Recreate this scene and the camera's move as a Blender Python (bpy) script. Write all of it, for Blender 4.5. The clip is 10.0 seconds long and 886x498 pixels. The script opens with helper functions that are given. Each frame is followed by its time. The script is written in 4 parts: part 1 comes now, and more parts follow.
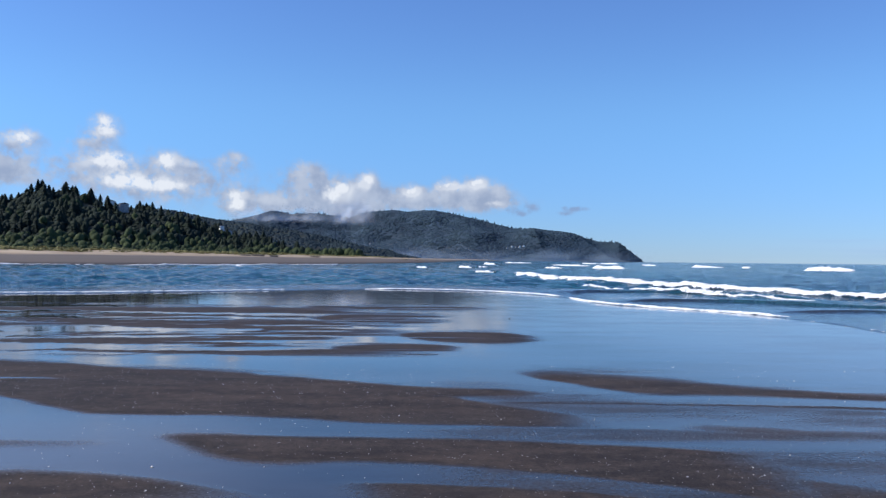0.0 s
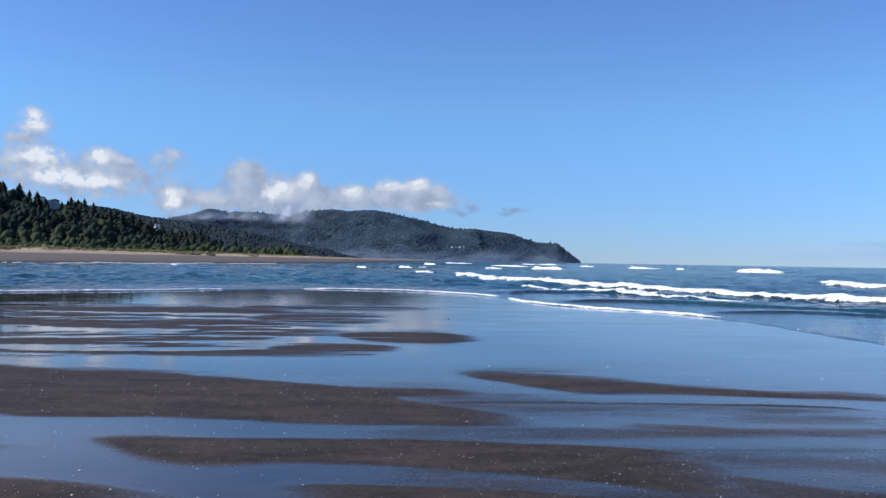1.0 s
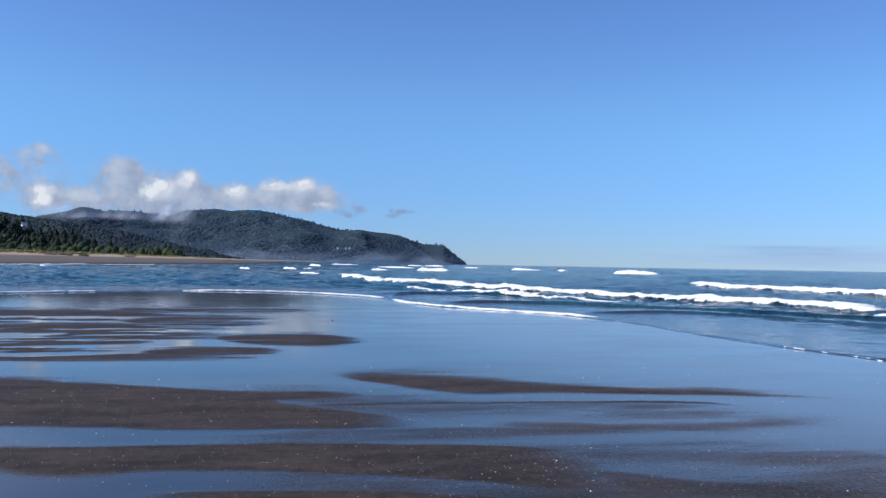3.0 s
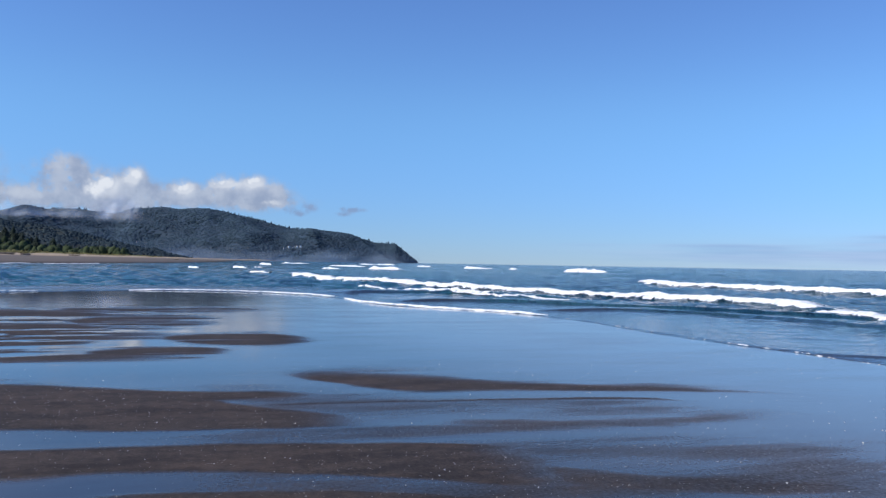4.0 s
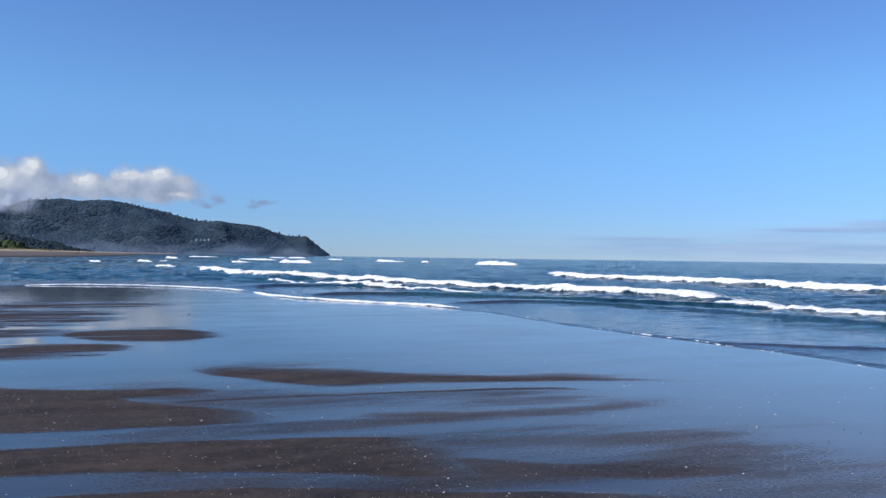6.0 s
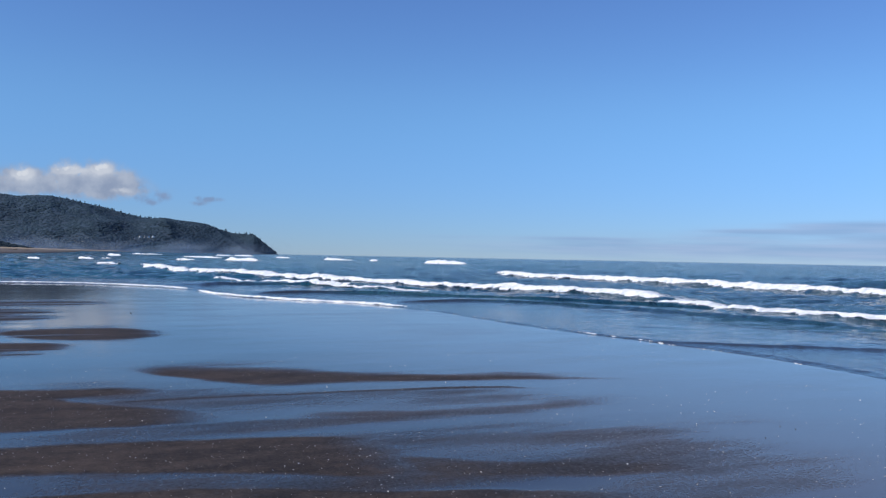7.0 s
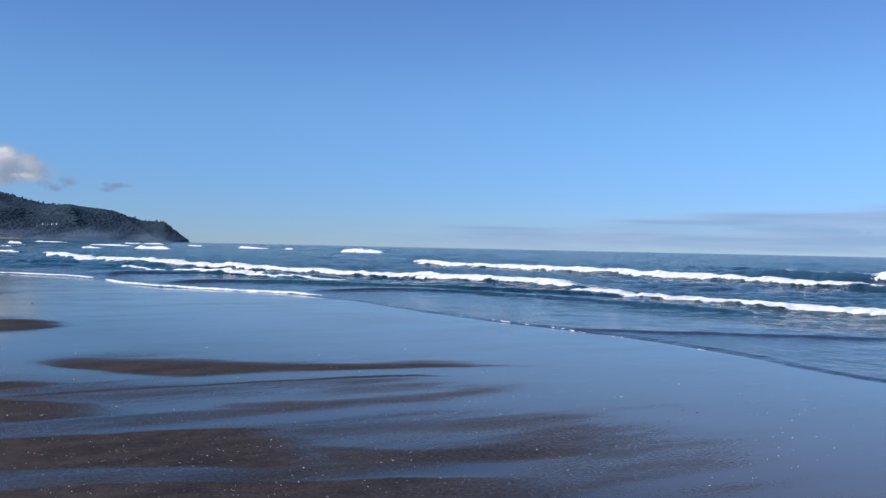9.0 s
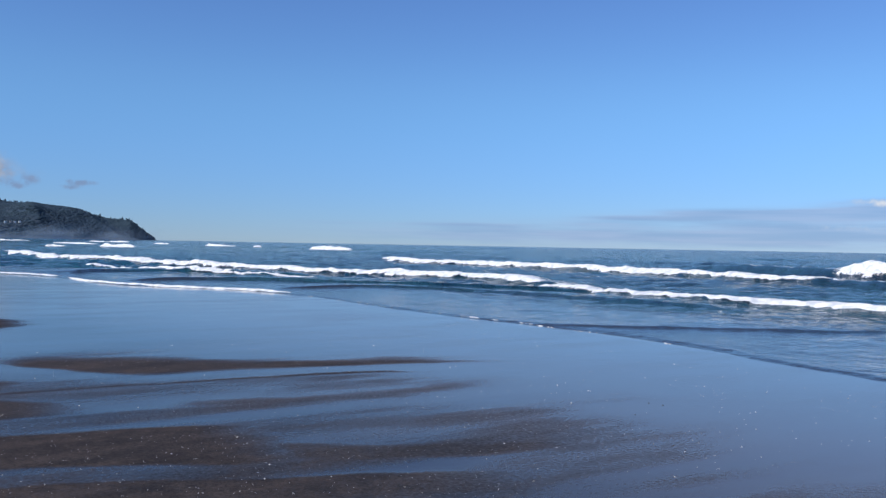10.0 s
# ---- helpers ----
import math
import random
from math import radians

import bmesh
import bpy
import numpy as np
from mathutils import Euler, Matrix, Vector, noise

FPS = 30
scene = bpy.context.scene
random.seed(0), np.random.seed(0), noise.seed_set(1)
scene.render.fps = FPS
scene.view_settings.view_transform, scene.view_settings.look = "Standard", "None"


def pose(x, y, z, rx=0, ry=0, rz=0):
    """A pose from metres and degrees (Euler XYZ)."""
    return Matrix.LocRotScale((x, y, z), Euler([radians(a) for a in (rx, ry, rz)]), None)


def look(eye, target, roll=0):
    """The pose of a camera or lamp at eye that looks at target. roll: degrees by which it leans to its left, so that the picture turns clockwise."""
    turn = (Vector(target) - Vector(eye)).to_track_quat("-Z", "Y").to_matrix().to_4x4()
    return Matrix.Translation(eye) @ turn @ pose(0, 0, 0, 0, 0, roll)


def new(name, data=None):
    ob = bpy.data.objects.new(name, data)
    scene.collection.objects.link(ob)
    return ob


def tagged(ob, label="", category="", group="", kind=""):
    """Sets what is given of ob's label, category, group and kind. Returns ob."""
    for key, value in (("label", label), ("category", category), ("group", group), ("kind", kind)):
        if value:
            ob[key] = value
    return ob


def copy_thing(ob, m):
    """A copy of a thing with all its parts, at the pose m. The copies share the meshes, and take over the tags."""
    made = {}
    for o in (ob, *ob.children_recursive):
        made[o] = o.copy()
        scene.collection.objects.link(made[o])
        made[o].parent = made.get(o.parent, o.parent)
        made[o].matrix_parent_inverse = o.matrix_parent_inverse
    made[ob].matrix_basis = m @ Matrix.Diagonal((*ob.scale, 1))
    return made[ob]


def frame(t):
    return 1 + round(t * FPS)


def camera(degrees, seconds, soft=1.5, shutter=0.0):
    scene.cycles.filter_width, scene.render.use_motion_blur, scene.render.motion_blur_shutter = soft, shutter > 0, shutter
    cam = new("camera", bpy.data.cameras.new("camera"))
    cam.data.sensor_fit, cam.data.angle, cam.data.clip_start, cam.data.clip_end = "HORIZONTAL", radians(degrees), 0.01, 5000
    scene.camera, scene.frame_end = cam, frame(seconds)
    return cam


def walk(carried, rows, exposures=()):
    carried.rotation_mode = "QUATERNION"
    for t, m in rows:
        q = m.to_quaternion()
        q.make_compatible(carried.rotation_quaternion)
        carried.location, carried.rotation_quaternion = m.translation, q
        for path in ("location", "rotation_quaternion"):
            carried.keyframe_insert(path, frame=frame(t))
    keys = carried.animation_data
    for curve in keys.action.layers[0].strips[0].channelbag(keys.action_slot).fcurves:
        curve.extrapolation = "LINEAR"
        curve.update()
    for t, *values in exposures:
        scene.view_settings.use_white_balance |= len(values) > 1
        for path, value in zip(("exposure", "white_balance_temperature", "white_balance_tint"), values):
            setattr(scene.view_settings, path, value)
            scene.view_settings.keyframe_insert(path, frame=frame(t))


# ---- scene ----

cam = camera(54.84, 10.0, soft=1.4)
ROWS = [
    (0.0, 0.000, 0.000, 1.550, 0.00, 0.72, -0.59),
    (0.5, 0.009, -0.006, 1.549, -1.81, 0.90, -0.86),
    (1.0, 0.021, -0.004, 1.549, -4.00, 0.78, -0.92),
    (1.5, 0.044, 0.000, 1.548, -5.96, 0.62, -0.73),
    (2.0, 0.055, 0.003, 1.550, -7.76, 0.69, -0.82),
    (2.5, 0.068, -0.003, 1.551, -9.76, 0.90, -0.96),
    (4.0, 0.097, -0.019, 1.548, -14.84, 0.96, -0.96),
    (4.5, 0.108, -0.020, 1.549, -16.37, 0.94, -0.83),
    (5.0, 0.114, -0.016, 1.550, -17.84, 0.79, -0.77),
    (5.5, 0.112, -0.019, 1.550, -19.18, 0.67, -0.70),
    (7.0, 0.133, -0.036, 1.552, -24.15, 0.55, -1.10),
    (7.5, 0.139, -0.039, 1.554, -25.75, 0.62, -1.11),
    (8.0, 0.144, -0.046, 1.553, -27.18, 0.45, -1.08),
    (8.5, 0.150, -0.050, 1.551, -28.60, 0.19, -1.30),
    (9.0, 0.162, -0.054, 1.554, -29.71, -0.09, -1.24),
    (9.5, 0.177, -0.056, 1.550, -30.76, -0.28, -1.12),
    (10.0, 0.185, -0.057, 1.540, -31.76, -0.26, -1.03),
]
walk(cam, [(t, pose(x, y, z, 90 + pitch, roll, yaw)) for t, x, y, z, yaw, pitch, roll in ROWS],
     exposures=[(0.0, 0.21), (1.5, 0.14), (5.5, 0.10), (7.4, -0.10), (10.0, -0.08)])

# ---- light: clear morning sky, sun from inland (the left), low cumulus over the headland ----
SUN_AZ, SUN_EL = -93.0, 37.0          # degrees; azimuth to the right of the +y axis
SKY_STRENGTH, SUN_STRENGTH, CLOUD_STRENGTH = 0.10, 4.6, 0.78
SKY_TOP = (0.85, 1.04, 1.42)
SKY_HIGH, SKY_LOW = (0.82, 1.11, 1.39), (0.50, 0.735, 1.27)   # a clear maritime sky is bluer than the model's


class Nodes:
    """Small helper to write node trees as plain expressions."""

    def __init__(self, tree):
        self.tree = tree

    def add(self, kind, **settings):
        n = self.tree.nodes.new(kind)
        for key, value in settings.items():
            setattr(n, key, value)
        return n

    def put(self, socket, value):
        if isinstance(value, bpy.types.NodeSocket):
            self.tree.links.new(value, socket)
        elif value is not None:
            socket.default_value = value

    def math(self, op, a, b=None, c=None, clamp=False):
        n = self.add("ShaderNodeMath", operation=op, use_clamp=clamp)
        for i, v in enumerate((a, b, c)):
            self.put(n.inputs[i], v)
        return n.outputs[0]

    def vec(self, op, a, b=None):
        n = self.add("ShaderNodeVectorMath", operation=op)
        self.put(n.inputs[0], a)
        self.put(n.inputs[1], b)
        return n.outputs[0]

    def noise(self, vector, scale, detail=4.0, rough=0.55, out=0):
        n = self.add("ShaderNodeTexNoise")
        self.put(n.inputs["Vector"], vector)
        self.put(n.inputs["Scale"], scale)
        self.put(n.inputs["Detail"], detail)
        self.put(n.inputs["Roughness"], rough)
        return n.outputs[out]

    def ramp(self, value, lo, hi, a=0.0, b=1.0, smooth=True):
        n = self.add("ShaderNodeMapRange", interpolation_type="SMOOTHSTEP" if smooth else "LINEAR")
        for i, v in enumerate((value, lo, hi, a, b)):
            self.put(n.inputs[i], v)
        return n.outputs[0]

    def mix(self, factor, a, b, blend="MIX"):
        n = self.add("ShaderNodeMix", data_type="RGBA", blend_type=blend)
        self.put(n.inputs[0], factor)
        self.put(n.inputs[6], (*a, 1) if isinstance(a, tuple) else a)
        self.put(n.inputs[7], (*b, 1) if isinstance(b, tuple) else b)
        return n.outputs[2]

    def combine(self, x, y, z):
        n = self.add("ShaderNodeCombineXYZ")
        for i, v in enumerate((x, y, z)):
            self.put(n.inputs[i], v)
        return n.outputs[0]

    def split(self, v):
        n = self.add("ShaderNodeSeparateXYZ")
        self.put(n.inputs[0], v)
        return n.outputs

    def bump(self, height, strength, distance, normal=None):
        n = self.add("ShaderNodeBump")
        self.put(n.inputs["Height"], height)
        self.put(n.inputs["Strength"], strength)
        self.put(n.inputs["Distance"], distance)
        if normal is not None:
            self.put(n.inputs["Normal"], normal)
        return n.outputs[0]


# cloud puffs: azimuth, elevation, half width, half height (degrees), weight
PUFFS = [
    (-9.2, 5.5, 1.1, 0.75, 0.9), (-7.3, 4.4, 1.4, 0.95, 1.0), (-5.1, 5.0, 0.6, 0.75, 1.0), (-5.4, 3.9, 1.2, 0.7, 0.9),
    (-2.2, 4.3, 1.1, 0.6, 1.0), (0.6, 4.6, 1.1, 0.6, 1.0), (2.3, 4.7, 0.9, 0.75, 1.0), (3.7, 4.3, 0.9, 0.7, 0.9),
    (0.3, 3.85, 4.0, 0.5, 0.9), (-10.0, 3.6, 2.4, 0.6, 0.8), (-6.2, 3.2, 1.0, 0.8, 0.8), (-11.6, 3.7, 1.4, 0.45, 0.6),
    (-21.7, 8.0, 0.75, 0.8, 1.0), (-22.6, 7.2, 0.7, 0.4, 0.6), (-21.9, 5.8, 1.5, 0.65, 1.0), (-17.8, 6.1, 0.8, 0.5, 0.9), (-16.6, 5.8, 0.8, 0.35, 0.6),
    (-19.0, 4.5, 3.2, 0.8, 0.7), (-13.9, 6.2, 0.9, 0.55, 0.75), (-16.8, 5.0, 1.8, 0.35, 0.4), (-13.6, 3.6, 0.65, 0.75, 1.1),
    (-26.4, 7.0, 0.9, 0.55, 0.9), (-27.5, 5.2, 1.6, 0.7, 0.95), (-34.0, 5.5, 5.0, 1.6, 0.9),
    (-20.5, 4.8, 8.0, 2.0, 0.32), (-6.0, 4.0, 8.0, 1.5, 0.18),
]
WISPS = [(8.8, 3.45, 0.7, 0.16, 1.0), (8.2, 3.15, 0.45, 0.14, 0.8), (5.9, 3.55, 0.5, 0.3, 0.9), (5.1, 3.1, 0.45, 0.16, 0.9), (4.6, 3.4, 0.4, 0.2, 0.6)]
LIT = [
    (-7.4, 4.35, 0.65, 0.55, 1.0), (-6.6, 4.8, 0.4, 0.35, 0.9), (-5.1, 5.25, 0.35, 0.40, 1.0), (-2.1, 4.65, 0.40, 0.30, 0.9), (0.4, 4.95, 0.7, 0.22, 0.8), (2.3, 5.2, 0.40, 0.30, 0.95), (3.4, 3.75, 0.7, 0.2, 0.5),
    (-21.6, 8.1, 0.6, 0.6, 1.0), (-21.4, 6.0, 1.0, 0.42, 1.0), (-17.9, 6.15, 0.5, 0.38, 1.0), (-18.4, 4.6, 1.4, 0.35, 0.8), (-20.6, 4.8, 1.0, 0.4, 0.7),
    (-13.6, 3.65, 0.5, 0.6, 1.2), (-20.0, 5.0, 5.0, 1.5, 0.26), (-26.3, 7.1, 0.65, 0.4, 0.9), (59.0, 3.0, 1.8, 0.25, 0.6), (57.0, 1.5, 3.0, 0.3, 0.35),
]
STREAKS = [
    (60.0, 2.7, 4.5, 0.42, 1.1), (52.5, 2.25, 6.0, 0.26, 1.1), (45.0, 2.0, 2.6, 0.12, 0.8), (31.0, 1.4, 4.5, 0.10, 0.45),
    (56.0, 1.15, 16.0, 0.8, 0.8), (40.0, 0.7, 16.0, 0.6, 0.5),
]


def cloud_group(puffs, name, warp, lump, stretch=1.0, detail=6.0):
    """Node group: direction in degrees (azimuth, elevation, 0) to cloud density."""
    tree = bpy.data.node_groups.new(name, "ShaderNodeTree")
    tree.interface.new_socket("Degrees", in_out="INPUT", socket_type="NodeSocketVector")
    tree.interface.new_socket("Density", in_out="OUTPUT", socket_type="NodeSocketFloat")
    n = Nodes(tree)
    source = n.add("NodeGroupInput").outputs[0]
    drawn = n.vec("MULTIPLY", source, (stretch, 1.0, 1.0))
    wobble = n.noise(drawn, lump, detail, 0.56, out=1)
    moved = n.vec("ADD", source, n.vec("MULTIPLY", n.vec("SUBTRACT", wobble, (0.5, 0.5, 0.5)), warp))
    x, y, _ = n.split(moved)
    total = None
    for az, el, rx, ry, w in [(p[0], p[1], p[2] * 1.3, p[3] * 1.25, p[4]) for p in puffs]:
        dx = n.math("MULTIPLY", n.math("SUBTRACT", x, az), 1 / rx)
        dy = n.math("MULTIPLY", n.math("SUBTRACT", y, el), 1 / ry)
        d = n.math("ADD", n.math("MULTIPLY", dx, dx), n.math("MULTIPLY", dy, dy))
        bell = n.math("MULTIPLY", n.math("POWER", 2.718, n.math("MULTIPLY", d, -1.1)), w)
        total = bell if total is None else n.math("ADD", total, bell)
    fine = n.noise(drawn, lump * 2.0, detail, 0.56)
    if detail > 2:
        total = n.math("MULTIPLY", total, n.ramp(fine, 0.28, 0.70, 0.40, 1.40, smooth=False))
    n.put(n.add("NodeGroupOutput").inputs[0], total)
    return tree


def sky():
    world = bpy.data.worlds.new("sky")
    scene.world = world
    world.use_nodes = True
    world.node_tree.nodes.clear()
    n = Nodes(world.node_tree)
    air = n.add("ShaderNodeTexSky", sky_type="NISHITA", sun_disc=False)
    air.sun_elevation, air.sun_rotation = radians(SUN_EL), radians(SUN_AZ)
    air.altitude, air.air_density, air.dust_density, air.ozone_density = 0, 1.0, 0.0, 5.0
    way = n.add("ShaderNodeTexCoord").outputs["Generated"]
    x, y, z = n.split(way)
    blue = n.add("ShaderNodeBackground")
    tint = n.mix(n.ramp(z, 0.0, 0.2), SKY_LOW, SKY_HIGH)
    tint = n.mix(n.ramp(z, 0.12, 0.34), tint, SKY_TOP)
    n.put(blue.inputs[0], n.mix(1.0, air.outputs[0], tint, "MULTIPLY"))
    blue.inputs[1].default_value = SKY_STRENGTH
    az = n.math("MULTIPLY", n.math("ARCTAN2", x, y), 57.29578)
    el = n.math("MULTIPLY", n.math("ARCSINE", z), 57.29578)
    degrees = n.combine(az, el, 0.0)
    shader = blue.outputs[0]
    form = cloud_group(PUFFS, "cumulus_form", (1.2, 0.8, 0.0), 0.7, 1.0, 1.5)
    bright = cloud_group(LIT, "sunlit_tops", (1.0, 0.6, 0.0), 0.7)
    for tree, lo, hi, thick, light in ((cloud_group(PUFFS, "cumulus", (1.2, 0.8, 0.0), 0.7), 0.14, 0.95, 0.90, 1.0),
                                       (cloud_group(STREAKS, "stratus", (2.0, 0.12, 0.0), 0.5, 0.10), 0.05, 0.9, 0.70, 1.05),
                                       (cloud_group(WISPS, "wisps", (0.7, 0.3, 0.0), 1.1), 0.15, 1.0, 0.75, 1.03)):
        here = n.add("ShaderNodeGroup", node_tree=tree)
        n.put(here.inputs[0], degrees)
        sunny = n.add("ShaderNodeGroup", node_tree=bright)
        n.put(sunny.inputs[0], degrees)
        cover = n.ramp(here.outputs[0], lo, hi, 0.0, thick)
        lit = n.ramp(sunny.outputs[0], 0.18, 0.90, 0.0, 1.0)
        if light < 1.02:
            middle, toward = n.add("ShaderNodeGroup", node_tree=form), n.add("ShaderNodeGroup", node_tree=form)
            n.put(middle.inputs[0], degrees)
            n.put(toward.inputs[0], n.vec("ADD", degrees, (-0.5, 0.55, 0.0)))
            rim = n.ramp(n.math("SUBTRACT", middle.outputs[0], toward.outputs[0]), 0.10, 0.85, 0.0, 0.6)
            lit = n.math("MAXIMUM", n.math("MULTIPLY", lit, 0.85), n.math("MULTIPLY", rim, n.ramp(sunny.outputs[0], -0.1, 0.3, 0.12, 1.0)))
        cover = n.math("MAXIMUM", cover, n.math("MULTIPLY", lit, 0.9)) if light < 1.02 else cover
        shade = n.mix(n.ramp(n.noise(degrees, 0.9, 4.0), 0.3, 0.7), (0.36, 0.43, 0.60), (0.52, 0.59, 0.74))
        if light > 1.02:
            shade = n.mix(n.ramp(n.noise(n.vec("MULTIPLY", degrees, (0.06, 1.0, 1.0)), 1.4, 3.0), 0.35, 0.65), (0.31, 0.48, 0.80), (0.44, 0.58, 0.89))
        if light == 1.03:
            shade = n.mix(n.noise(degrees, 1.5, 4.0), (0.20, 0.31, 0.56), (0.34, 0.43, 0.64))
        tone = n.mix(lit, shade, (1.03, 1.05, 1.09))
        cloud = n.add("ShaderNodeBackground")
        n.put(cloud.inputs[0], tone)
        cloud.inputs[1].default_value = CLOUD_STRENGTH * light
        both = n.add("ShaderNodeMixShader")
        n.put(both.inputs[0], cover)
        n.put(both.inputs[1], shader)
        n.put(both.inputs[2], cloud.outputs[0])
        shader = both.outputs[0]
    n.put(n.add("ShaderNodeOutputWorld").inputs[0], shader)


sky()
sun = new("sun", bpy.data.lights.new("sun", "SUN"))
sun.data.energy, sun.data.angle, sun.data.color = SUN_STRENGTH, radians(0.53), (1.0, 0.955, 0.89)
sun_way = Vector((math.sin(radians(SUN_AZ)) * math.cos(radians(SUN_EL)), math.cos(radians(SUN_AZ)) * math.cos(radians(SUN_EL)), math.sin(radians(SUN_EL))))
sun.matrix_world = look(sun_way * 100, (0, 0, 0))


# ---- noise on arrays ----
def hash2(ix, iy, seed):
    h = (ix.astype(np.int64) * 374761393 + iy.astype(np.int64) * 668265263 + seed * 974634777) & 0x7FFFFFFF
    h = ((h ^ (h >> 13)) * 1274126177) & 0x7FFFFFFF
    return ((h ^ (h >> 16)) & 0xFFFF) / 65535.0


def value_noise(x, y, seed=0):
    ix, iy = np.floor(x), np.floor(y)
    fx, fy = x - ix, y - iy
    fx, fy = fx * fx * (3 - 2 * fx), fy * fy * (3 - 2 * fy)
    a, b = hash2(ix, iy, seed), hash2(ix + 1, iy, seed)
    c, d = hash2(ix, iy + 1, seed), hash2(ix + 1, iy + 1, seed)
    return (a * (1 - fx) + b * fx) * (1 - fy) + (c * (1 - fx) + d * fx) * fy - 0.5


def fbm(x, y, octaves=4, seed=0, gain=0.5):
    total, amp = 0.0, 1.0
    for i in range(octaves):
        total = total + amp * value_noise(x * 2 ** i + 17.3 * i, y * 2 ** i - 9.1 * i, seed + i)
        amp *= gain
    return total


def smooth(v, lo, hi):
    k = np.clip((v - lo) / (hi - lo), 0, 1)
    return k * k * (3 - 2 * k)


def along(x, y, line, reach=0.0):
    """Distance to a polyline, signed (plus on its left side), and the run along it."""
    if reach:
        q = np.array(line)
        close = (x > q[:, 0].min() - reach) & (x < q[:, 0].max() + reach) & (y > q[:, 1].min() - reach) & (y < q[:, 1].max() + reach)
        far_d, far_run = np.full(np.shape(x), -1e3), np.zeros(np.shape(x))
        if close.any():
            far_d[close], far_run[close] = along(x[close], y[close], line)
        return far_d, far_run
    lean = np.zeros(np.shape(x))
    best, side, run, gone = np.full(np.shape(x), 1e9), np.ones(np.shape(x)), np.zeros(np.shape(x)), 0.0
    for (ax, ay), (bx, by) in zip(line, line[1:]):
        ex, ey = bx - ax, by - ay
        size = math.hypot(ex, ey)
        k = np.clip(((x - ax) * ex + (y - ay) * ey) / size ** 2, 0, 1)
        d = np.hypot(x - ax - k * ex, y - ay - k * ey)
        off = (ex * (y - ay) - ey * (x - ax)) / size
        near = (d < best - 1e-7) | ((d < best + 1e-7) & (np.abs(off) > np.abs(lean)))
        best = np.where(near, d, best)
        lean = np.where(near, off, lean)
        side = np.where(near, np.sign(off), side)
        run = np.where(near, gone + k * size, run)
        gone += size
    return best * side, run


def curve(points, step, most=5):
    """A smooth polyline (Catmull-Rom) through a few points."""
    p = [np.array(q, float) for q in points]
    p = [2 * p[0] - p[1]] + p + [2 * p[-1] - p[-2]]
    out = []
    for a, b, c, d in zip(p, p[1:], p[2:], p[3:]):
        m = min(most, max(2, int(np.linalg.norm(c - b) / step)))
        for i in range(m):
            t = i / m
            out.append(0.5 * (2 * b + (c - a) * t + (2 * a - 5 * b + 4 * c - d) * t * t + (3 * b - a - 3 * c + d) * t ** 3))
    out.append(p[-2])
    return [tuple(q) for q in out]


# ---- meshes ----
def mesh_of(name, verts, faces, material, shade=True, upright=True):
    me = bpy.data.meshes.new(name)
    me.from_pydata([tuple(v) for v in verts] if not isinstance(verts, np.ndarray) else verts.tolist(), [], faces if isinstance(faces, list) else faces.tolist())
    me.materials.append(material)
    if shade:
        me.polygons.foreach_set("use_smooth", [True] * len(me.polygons))
    me.update()
    if upright:
        facing = np.empty(len(me.polygons) * 3)
        me.polygons.foreach_get("normal", facing)
        if facing[2::3].mean() < 0:
            me.flip_normals()
    return me


def part(name, bm, material, parent, label="", shade=False):
    me = bpy.data.meshes.new(name)
    bm.to_mesh(me)
    bm.free()
    me.materials.append(material)
    if shade:
        me.polygons.foreach_set("use_smooth", [True] * len(me.polygons))
    ob = new(name, me)
    ob.parent = parent
    if label:
        tagged(ob, label)
    return ob


def grid_faces(rows, cols, closed=False):
    i, j = np.meshgrid(np.arange(rows - 1), np.arange(cols if closed else cols - 1), indexing="ij")
    k = (j + 1) % cols
    return np.stack([i * cols + j, (i + 1) * cols + j, (i + 1) * cols + k, i * cols + k], -1).reshape(-1, 4)


def sheet(name, az, radii, height, material, back=0.0):
    """A round sheet about the origin whose rings and rays are given, with a height for each place."""
    a, r = np.radians(az)[None, :], np.asarray(radii)[:, None]
    x, y = (np.sin(a) * r), (np.cos(a) * r - back)
    z = height(x, y)
    closed = az[-1] - az[0] > 355
    faces = grid_faces(len(radii), len(az), closed)
    return new(name, mesh_of(name, np.stack([x, y, z], -1).reshape(-1, 3), faces, material)), x, y


def rays(fine=0.16, coarse=4.0):
    return np.concatenate([np.arange(-34.0, 66.0, fine), np.arange(66.0, 326.0, coarse)])


def rings(first, last, eye=1.55, grain_of=1.3):
    r, out = first, []
    while r < last:
        out.append(r)
        r += float(np.clip(r * r * grain_of / (eye * 1511), 0.02, 0.035 * r))
    out.append(last)
    return np.array(out)


# ---- materials ----
def material(name):
    m = bpy.data.materials.new(name)
    m.use_nodes = True
    m.node_tree.nodes.clear()
    n = Nodes(m.node_tree)
    p = n.add("ShaderNodeBsdfPrincipled")
    n.put(n.add("ShaderNodeOutputMaterial").inputs[0], p.outputs[0])
    return m, n, p


